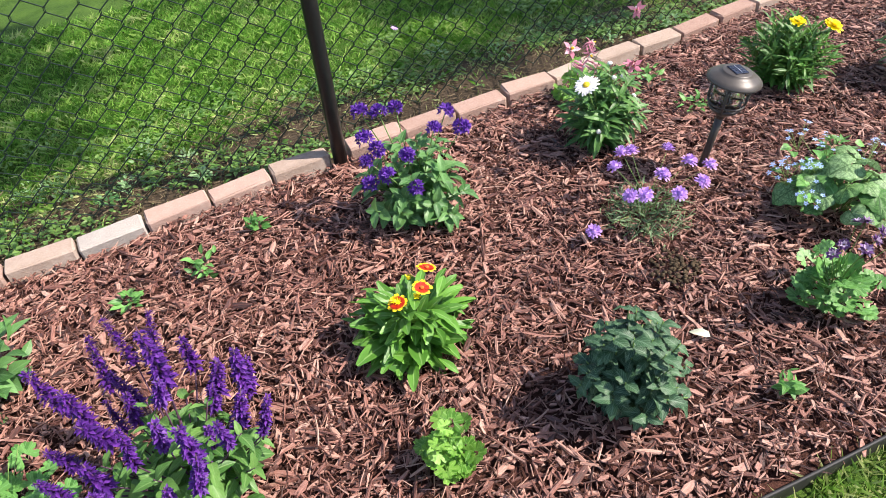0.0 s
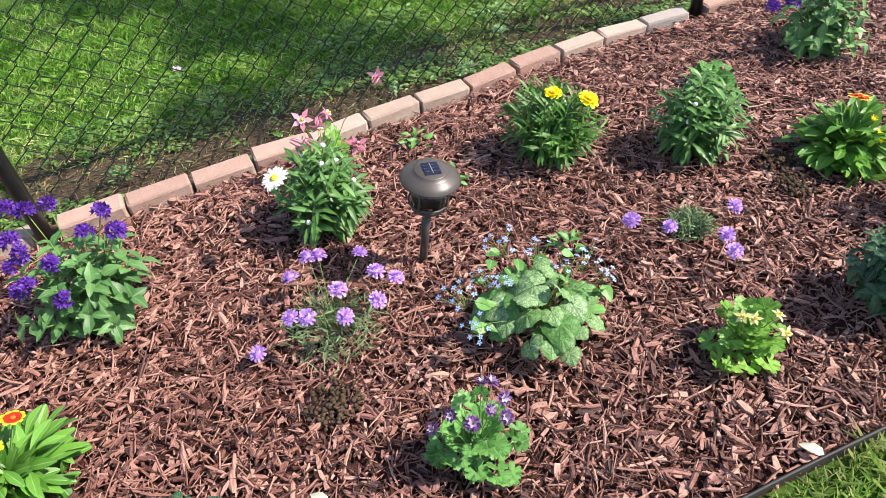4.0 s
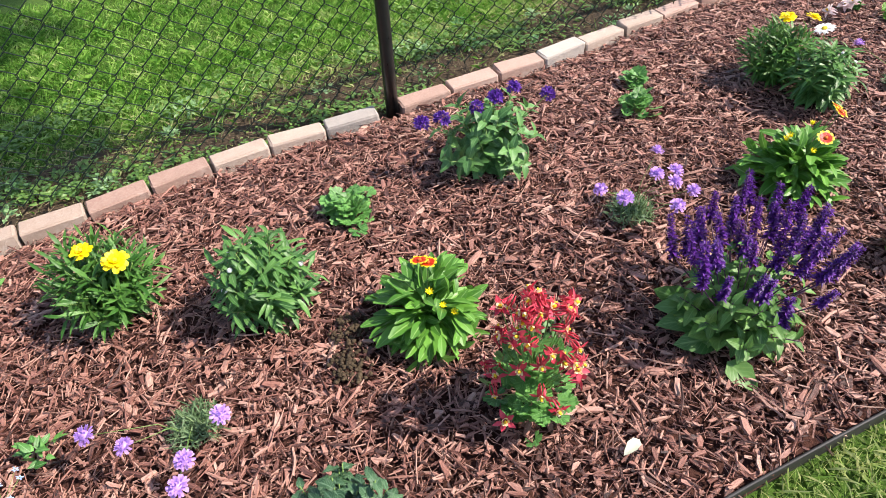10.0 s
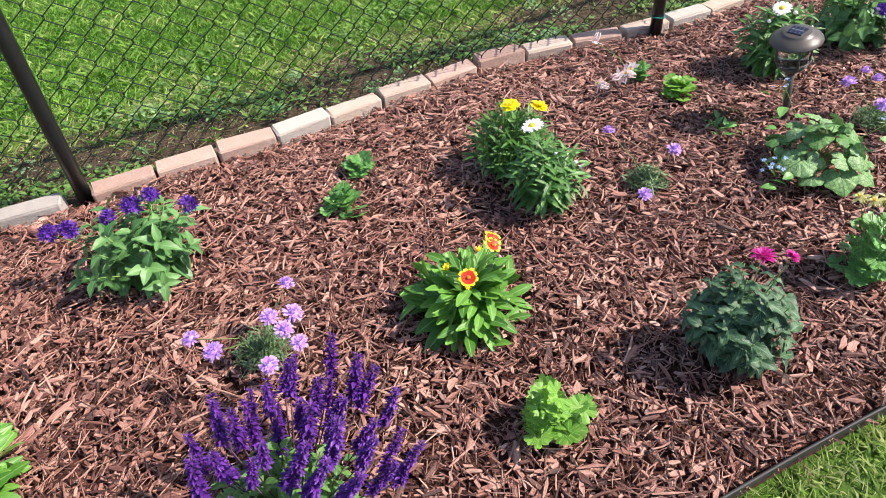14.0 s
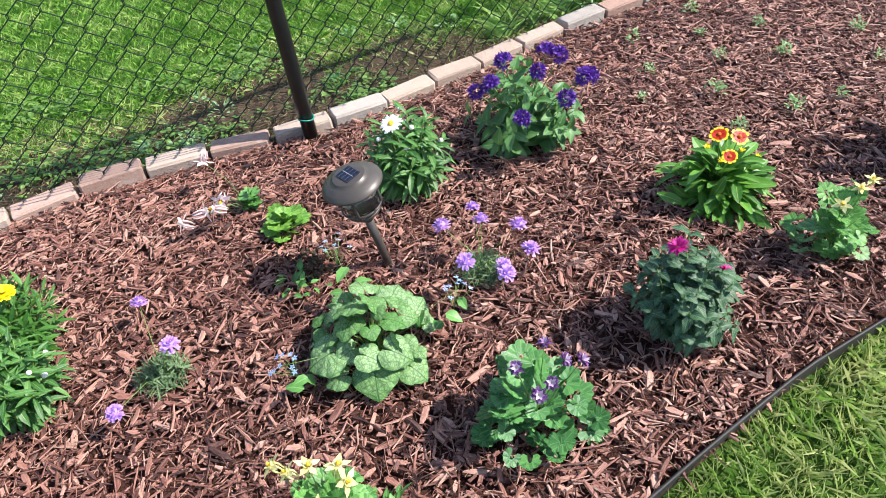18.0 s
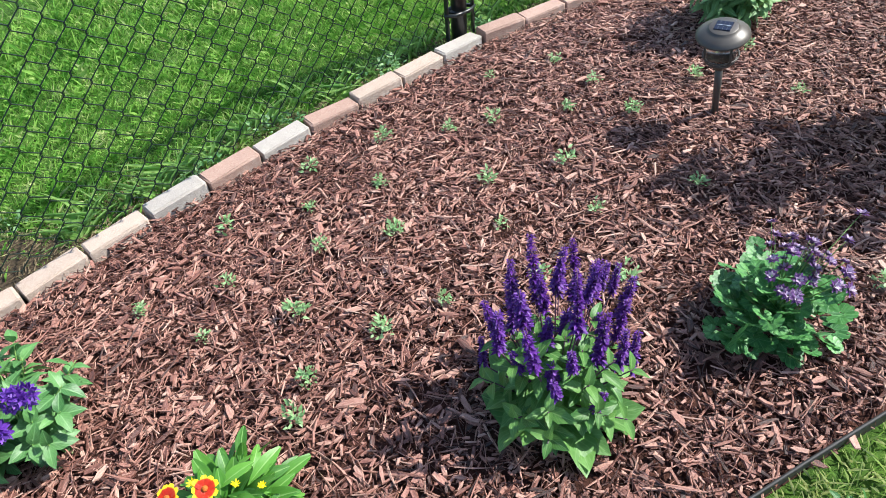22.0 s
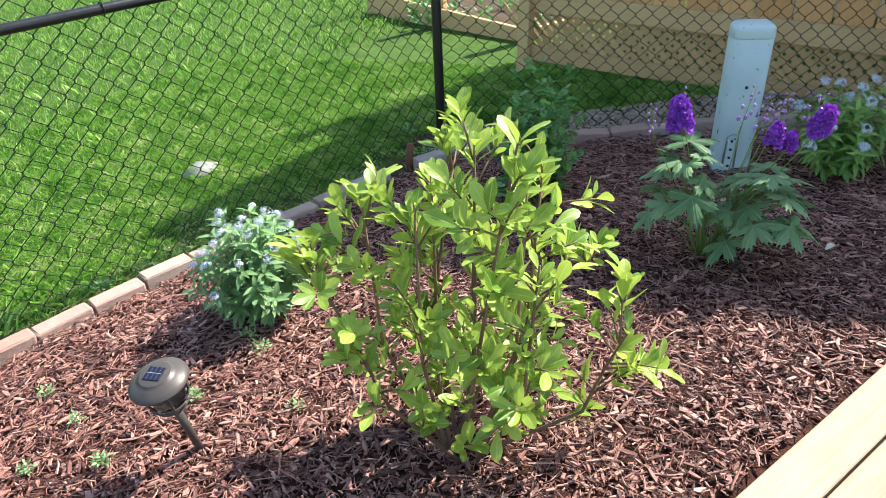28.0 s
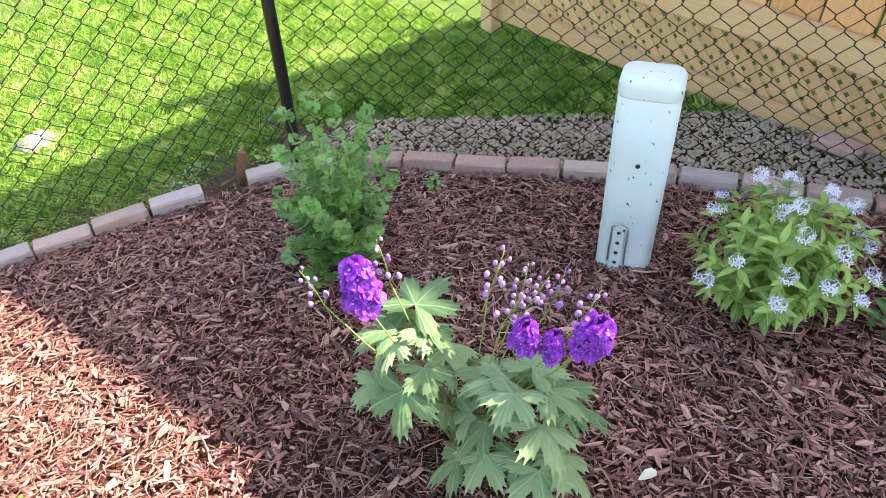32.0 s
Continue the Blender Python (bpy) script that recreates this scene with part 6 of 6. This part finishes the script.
# third stretch
campanula(6.87, 1.43, F(-0.09, 0.01, 0.33, 0.02, -0.06, 0.36, 0.04, -0.1, 0.36, -0.03, -0.09, 0.32, -0.15, -0.01, 0.28, -0.18, 0.03, 0.24, 0.07, -0.21, 0.33, 0.05, -0.2, 0.33, -0.01, -0.21, 0.28, -0.13, -0.15, 0.22), 1.08)
coreopsis(7.15, 0.77, F(-0.09, -0.016, 0.29, -0.12, -0.09, 0.27, -0.025, -0.04, 0.27))
bee_balm_plant(6.64, 0.43, F(-0.03, 0.04, 0.3, 0.05, -0.05, 0.25))
columbine(7.2, 0.4, 0.11, 0.24, 40, L_COLUMBINE, "pale", F(-0.04, -0.03, 0.28, 0.0, -0.03, 0.29, -0.12, -0.04, 0.27), "columbine with pale yellow star-shaped flowers", fscale=0.9)
salvia(7.88, 0.43, 36, 1.02, (0.16, 0.12), 0.78)
random.seed(31)
columbine(8.45, 0.17, 0.185, 0.2, 74, L_BLUEGREEN, "plum", [(0.05 + random.gauss(0, 0.07), -0.02 + random.gauss(0, 0.06), random.uniform(0.19, 0.26)) for k in range(40)], "large columbine with dark purple double flowers and rounded green leaves", size=(0.055, 0.09))
amsonia(9.97, 1.13, 0.43, 0.25, 30)
# last stretch
columbine(11.36, 0.47, 0.19, 0.26, 44, L_COLUMBINE, label="tall leafy columbine with airy yellow-green tips", size=(0.1, 0.16))
tall = start("airy_stalks", 11.4, 0.48, "airy yellow-green leafy stalks rising from the columbine", "flower plant")
am, ast, _ = stalks(30, 0.26, 0.6, 7, 2, 0.058, 20, 0.3, 0.35, hvar=0.3, stem=0.0016)
part("foliage", mesh("foliage", put(TRIFOL, am), L_COLUMBINE), tall)
part("stem_tuft", mesh("stem_tuft", ast, STEM), tall)
amsonia(12.03, -0.9, 0.43, 0.28, 26, L_AMSONIA_YOUNG, 1.15)


def shrub(x, y):
    p = start("leafy_shrub", x, y, "young shrub with bright yellow-green leaves in whorls on thin branches", "shrub")
    twigs, leaves = [], []
    # the longest branches
    REACH = {4: (-0.1, -0.18, 1.08), 9: (0.38, 0.2, 0.87), 10: (0.07, -0.43, 0.55), 11: (0.42, -0.26, 0.57), 12: (-0.22, 0.36, 0.76)}
    for i in range(13):
        a, q = i * 2.4, math.sqrt((i + 0.4) / 13)
        top = np.array([0.38 * q * math.cos(a), 0.38 * q * math.sin(a), random.uniform(0.92, 1.1) - 0.36 * q ** 2])
        top[2] -= 0.15 * top[1]
        top = np.array(REACH.get(i, top))
        b = np.array([0.05 * math.cos(a), 0.05 * math.sin(a), -0.02])
        mid = b * 0.4 + top * 0.5 + np.array([0.12 * q * math.cos(a), 0.12 * q * math.sin(a), -0.05])
        pts = [b, (b + mid) / 2, mid, (mid + top) / 2 + np.array([0, 0, 0.02]), top]
        twigs.append(tube(pts, 0.008, 0.003, 6))
        tips = [(top, unit(top - mid))]
        for k in range(13):
            u = random.uniform(0.3, 0.98) if k else random.uniform(0.1, 0.3)
            base = b + (mid - b) * u * 2 if u < 0.5 else mid + (top - mid) * (u - 0.5) * 2
            d = unit(np.array([random.gauss(0, 1) + 0.4 * math.cos(a), random.gauss(0, 1) + 0.4 * math.sin(a), random.uniform(0.5, 1.8)]))
            e = base + d * random.uniform(0.07, 0.17)
            twigs.append(tube([base, (base + e) / 2 + np.array([0, 0, 0.008]), e], 0.0035, 0.002, 5))
            tips.append((e, d))
        for e, d in tips:
            k = random.randint(6, 9)
            ph = np.arange(k) * 2.4 + random.uniform(0, 6)
            rd = np.random.normal(0, 1, 3)
            s1 = unit(np.cross(d, rd))
            s2 = np.cross(d, s1)
            side = s1[None] * np.cos(ph)[:, None] + s2[None] * np.sin(ph)[:, None]
            ax = side + d[None] * rnd(0.5, 1.6, k)[:, None] + np.array([0, 0, 0.35])
            nr = d[None] * 1.0 - side * 0.5 + np.array([0, 0, 0.4])
            pos = e[None] - d[None] * rnd(0, 0.09, k)[:, None]
            leaves.append(frames(pos, ax, nr, rnd(0.045, 0.092, k)))
    for tw in twigs:
        part("branch", mesh("branch", tw, TWIG), p)
    m = np.concatenate(leaves)
    leaf_parts(p, OBOVATE, m[np.random.permutation(len(m))], L_SHRUB)


shrub(9.62, 0.02)


def delphinium(x, y):
    p = start("delphinium", x, y, "delphinium with royal purple flower spikes, lilac buds and lobed grey-green leaves", "flower plant")
    ends = []
    # two leafy crowns that lean apart
    for cx, cy, cz, r, n in ((-0.07, 0.13, 0.4, 0.13, 17), (0.01, -0.17, 0.36, 0.165, 23)):
        for i in range(n):
            a, q = i * 2.4, math.sqrt((i + 0.5) / n)
            pos = np.array([[cx + r * q * math.cos(a), cy + r * q * math.sin(a), cz + 0.12 * (1 - q) - 0.16 * q ** 2 + random.uniform(-0.05, 0.05)]])
            ax = np.array([[math.cos(a), math.sin(a), 0.25 - 0.9 * q + random.uniform(-0.2, 0.2)]])
            nr = np.array([[math.cos(a) * 0.5, math.sin(a) * 0.5, 1]]) + np.random.normal(0, 0.3, (1, 3))
            leaf_parts(p, PALM, frames(pos, ax, nr, np.array([random.uniform(0.085, 0.14)])), L_DELPHINIUM)
            ends.append(tuple(pos[0]))
    spikes = F(-0.19, 0.155, 0.62, 0.044, -0.3, 0.6)
    sprays = F(-0.1, 0.16, 0.62, -0.24, 0.24, 0.6, 0.03, -0.14, 0.62, 0.06, -0.25, 0.6, 0.0, -0.1, 0.57, 0.06, -0.1, 0.6, 0.1, -0.16, 0.58, 0.02, -0.04, 0.6)
    small = F(0.0, -0.16, 0.54, 0.03, -0.22, 0.52)
    part("stem_tuft", mesh("stem_tuft", stems(ends + spikes + sprays, 0.003, 0.1), STEM), p)
    bloom(p, "delphinium", spikes, 0.8, 0.1)
    bloom(p, "delphinium", small, 0.55, 0.1)
    bloom(p, "buds", sprays, 0.85, 0.3)


delphinium(11.0, -0.45)


def bramble(x, y):
    p = start("leafy_vine", x, y, "leafy green vine climbing beside the boardwalk end", "shrub")
    part("foliage", mesh("foliage", join(dome(OVATE, 260, 0.32, 0.75, (0.06, 0.11), 0.2, 0.4, -0.1), dome(OVATE, 60, 0.45, 0.2, (0.06, 0.1), 0.2, 0.4)), L_BLUEGREEN), p)
    part("stem_tuft", mesh("stem_tuft", stems(around(12, 0.28, 0.8), 0.005, 0.2), TWIG), p)


bramble(12.35, -1.72)
herb(12.12, -1.28, 0.1, 0.16, 26, "leafy green shoot at the end of the bed", L_BLUEGREEN, (0.05, 0.08), "leafy_shoot")

# seedlings and weeds
for wx, wy in ((7.38, 1.35), (7.62, 1.2), (7.5, 0.98), (7.75, 0.95), (7.95, 0.9), (7.3, 1.62), (7.95, 1.6), (8.2, 1.5), (8.05, 1.25), (8.45, 1.2), (8.3, 1.0), (8.6, 1.55), (8.75, 1.45), (8.98, 1.26), (8.7, 1.05), (8.55, 0.8), (9.0, 1.7), (9.25, 1.55), (8.2, 0.75), (8.0, 0.62), (8.35, 0.55), (7.7, 1.75), (7.55, 1.5), (9.45, 1.0), (9.55, 0.62), (9.2, 1.3), (8.85, 0.62), (9.1, 1.05), (7.4, 0.9), (8.1, 1.8), (9.75, 0.95), (9.8, 1.05), (7.85, 1.4), (8.4, 1.72), (8.62, 0.12), (8.75, 0.0)):
    weed(wx, wy, 0.75 + 0.5 * ((wx * 37) % 1))
random.seed(9)
for hx, hy, hr in ((0.0, 1.85, 0.07), (-0.25, 1.8, 0.06), (0.2, 1.95, 0.05), (1.98, 1.98, 0.07), (1.95, 1.68, 0.08), (2.1, 1.15, 0.07), (1.15, 0.52, 0.05), (5.75, 0.38, 0.06), (5.85, 1.2, 0.07), (11.95, 0.5, 0.05)):
    herb(hx, hy, hr, 0.06, 24, "small green weed growing in the mulch", L_COLUMBINE)
for i in range(84):
    sx = random.uniform(-0.8, 12.3)
    sy = float(far_y(sx)) + random.uniform(0.12, 0.2 + float(bare(sx)))
    herb(sx, sy, random.uniform(0.04, 0.1), 0.04, random.randint(24, 50), "low clover-like weed on the bare earth under the fence", L_WEED if i % 3 else L_CAMPANULA, (0.012, 0.028))
for i in range(7):
    sx = random.uniform(7.9, 8.9)
    herb(sx, float(near_y(sx)) - random.uniform(0.06, 0.2), 0.08, 0.05, 34, "clover patch in the lawn by the black edging", L_CAMPANULA, (0.02, 0.035), "clover_patch")
for i in range(14):
    herb(random.uniform(14.8, 17.2), random.uniform(1.4, 3.8), 0.2, 0.25, 40, "young vegetable plant in the raised bed", L_COLUMBINE, (0.05, 0.1), "vegetable_plant")


# ---- unseen tree, added out of view to shade patches of the lawn ----
def tree(x, y, clumps, size, label):
    p = start("tree", x, y, label, "tree")
    top = np.array(clumps[-1][:3])
    part("trunk", mesh("trunk", tube([(0, 0, -0.2), (0.1, -0.1, clumps[0][2] * 0.4), tuple(np.array(clumps[0][:3]) * [0.5, 0.5, 0.8]), tuple(clumps[0][:3]), tuple(top)], 0.1, 0.03, 10), TWIG), p)
    for c in clumps[1:]:
        part("limb", mesh("limb", tube([tuple(np.array(clumps[0][:3]) * [0.7, 0.7, 0.85]), tuple((np.array(clumps[0][:3]) + np.array(c[:3])) / 2), tuple(c[:3])], 0.035, 0.015, 6), TWIG), p)
    ms = []
    for cx, cy, cz, r, n in clumps:
        d = unit(np.random.normal(0, 1, (n, 3))) * (rnd(0.15, 1, n) ** 0.6)[:, None] * r * np.array([1, 1, 0.8])
        ms.append(frames(d + np.array([cx, cy, cz]), np.random.normal(0, 1, (n, 3)), np.random.normal(0, 0.6, (n, 3)) + np.array([0, 0, 1]), rnd(*size, n)))
    part("crown", mesh("crown", put(OVATE_S, np.concatenate(ms)), L_CAMPANULA), p)
    tagged(p.children[-1], kind="stuff")


# leaf clumps hung where their shadows land on the darker lawn patches
tree(8.6, 6.5, [(-1.4, -5.1, 8.0, 0.45, 260), (-2.9, -5.2, 8.6, 0.45, 300), (-3.0, -5.8, 8.2, 0.38, 260), (-3.4, -6.4, 7.9, 0.35, 220), (-3.4, -5.8, 8.8, 0.6, 300), (-1.2, -5.4, 7.8, 0.45, 300), (-1.3, -5.9, 7.5, 0.4, 260), (-1.2, -6.4, 7.2, 0.35, 220), (-1.8, -6.6, 7.4, 0.25, 120), (-0.8, -5.1, 7.6, 0.3, 150)], (0.1, 0.18), "unseen leafy tree added out of view to cast patchy shade on the lawn")

# gravel outside the curve of bricks
n = 24000
gx, gy = rnd(11.6, 13.4, n), rnd(-1.2, 1.3, n)
ok = (gy > far_y(gx) + 0.12) & (gy < np.maximum(far_y(gx) + 0.55, 0.75 - 1.45 * (gx - 12.6)))
gx, gy = gx[ok], gy[ok]
pebble = lathe([(0.02, -0.3), (0.45, -0.1), (0.42, 0.12), (0.05, 0.3)], 5)
gm = frames(np.stack([gx, gy, ground(gx, gy) - 0.012], 1), np.random.normal(0, 1, (len(gx), 3)) * [1, 1, 0.2], np.tile([0, 0, 1.0], (len(gx), 1)), rnd(0.01, 0.027, len(gx)))
tagged(part("gravel", mesh("gravel", put(pebble, gm), GRAVEL)), "pale loose gravel between brick edging and wooden fence", "gravel", kind="stuff")

# dark soil crumbs thrown up through the mulch
for cx, cy, cr in ((2.975, 1.105, 0.07), (2.92, 0.984, 0.065), (1.235, 1.0, 0.08), (5.94, 1.26, 0.08)):
    cl = start("soil_crumbs", cx, cy, "small patch of dark soil crumbs on the bark mulch", "soil", "soil crumbs")
    k = 130
    q, a = cr * rnd(0, 1, k) ** 0.7, rnd(0, 6.28, k)
    cm = frames(np.stack([q * np.cos(a), q * np.sin(a), 0.016 + 0.012 * (1 - q / cr) + rnd(-0.003, 0.004, k)], 1), np.random.normal(0, 1, (k, 3)) * [1, 1, 0.3], np.tile([0, 0, 1.0], (k, 1)), rnd(0.006, 0.02, k))
    tagged(part("crumbs", mesh("crumbs", put(pebble, cm), BARE), cl), kind="stuff")
# creeping weeds on the bare earth along the fence
k = 7000
wx = rnd(-1.0, 6.7, k)
wy = far_y(wx) + 0.11 + (bare(wx) + 0.5) * rnd(0, 1, k) ** 1.2
ok = np.sin(wx * 6.1 + 2.2 * np.sin(wy * 5.0)) + np.sin(wy * 11.0 + wx * 2.3) + rnd(-0.6, 0.6, k) > 0.35
wx, wy = np.repeat(wx[ok], 4), np.repeat(wy[ok], 4)
wx, wy = wx + rnd(-0.022, 0.022, len(wx)), wy + rnd(-0.022, 0.022, len(wx))
wa = rnd(0, 6.28, len(wx))
wm = frames(np.stack([wx, wy, ground(wx, wy) - 0.015 + rnd(0, 0.022, len(wx))], 1), np.stack([np.cos(wa), np.sin(wa), rnd(-0.1, 0.5, len(wx))], 1), np.random.normal(0, 0.3, (len(wx), 3)) + [0, 0, 1], rnd(0.014, 0.034, len(wx)))
tagged(part("creeping_weeds", mesh("creeping_weeds", put(OVATE_S, wm), L_CREEPER)), "small round-leaved creeping weeds on bare earth by the fence", "weeds", kind="stuff")
# grey-green clover and a fine tuft in the lawn beside the black edging
for cx, cy, cr, cn in ((7.8, -0.13, 0.08, 90), (7.92, -0.2, 0.09, 90), (7.62, -0.14, 0.06, 50), (8.05, -0.26, 0.08, 70)):
    herb(cx, cy, cr, 0.014, cn, "grey-green clover patch in thin lawn by the black edging", L_CLOVER, (0.012, 0.022), "clover_patch")
ft = start("fine_grass_tuft", 7.29, 0.08, "tuft of fine bright green grass beside the black edging", "grass")
part("leaves", mesh("leaves", dome(THREAD, 380, 0.055, 0.012, (0.025, 0.05), 0.75, 0.0, 0.1, 0.5), L_TUFT), ft)
# a wild violet in the lawn
vi = start("wild_violet", 1.29, 3.13, "tiny violet wildflower growing in the lawn grass", "wildflower")
part("stem_tuft", mesh("stem_tuft", stems(F(0.0, 0.0, 0.06, 0.02, 0.01, 0.05), 0.0015), STEM), vi)
for p in F(0.0, 0.0, 0.06, 0.02, 0.01, 0.05):
    part("flower", mesh("flower", ring_of(STARP, 5, 0.001, 0.014, 20, 2.2, 8), P_LILAC), vi, aim(p, (0.2, -0.5, 1.0)))

# fallen leaves
for lx, ly, lz in ((1.1, 0.765, 30), (3.4, 0.37, 100), (9.39, -0.465, 10), (11.19, -0.91, 60), (2.15, 0.28, 20)):
    fl = thing("fallen_leaf", lx, ly, "pale dry leaf fallen on the mulch", "leaf", "fallen leaves", lz, float(ground(lx, ly)) + 0.032)
    part("leaf_blade", mesh("leaf_blade", put(OVATE, np.array(pose(0, -0.035, 0, 3) @ Matrix.Scale(0.055, 4))), DEAD), fl)
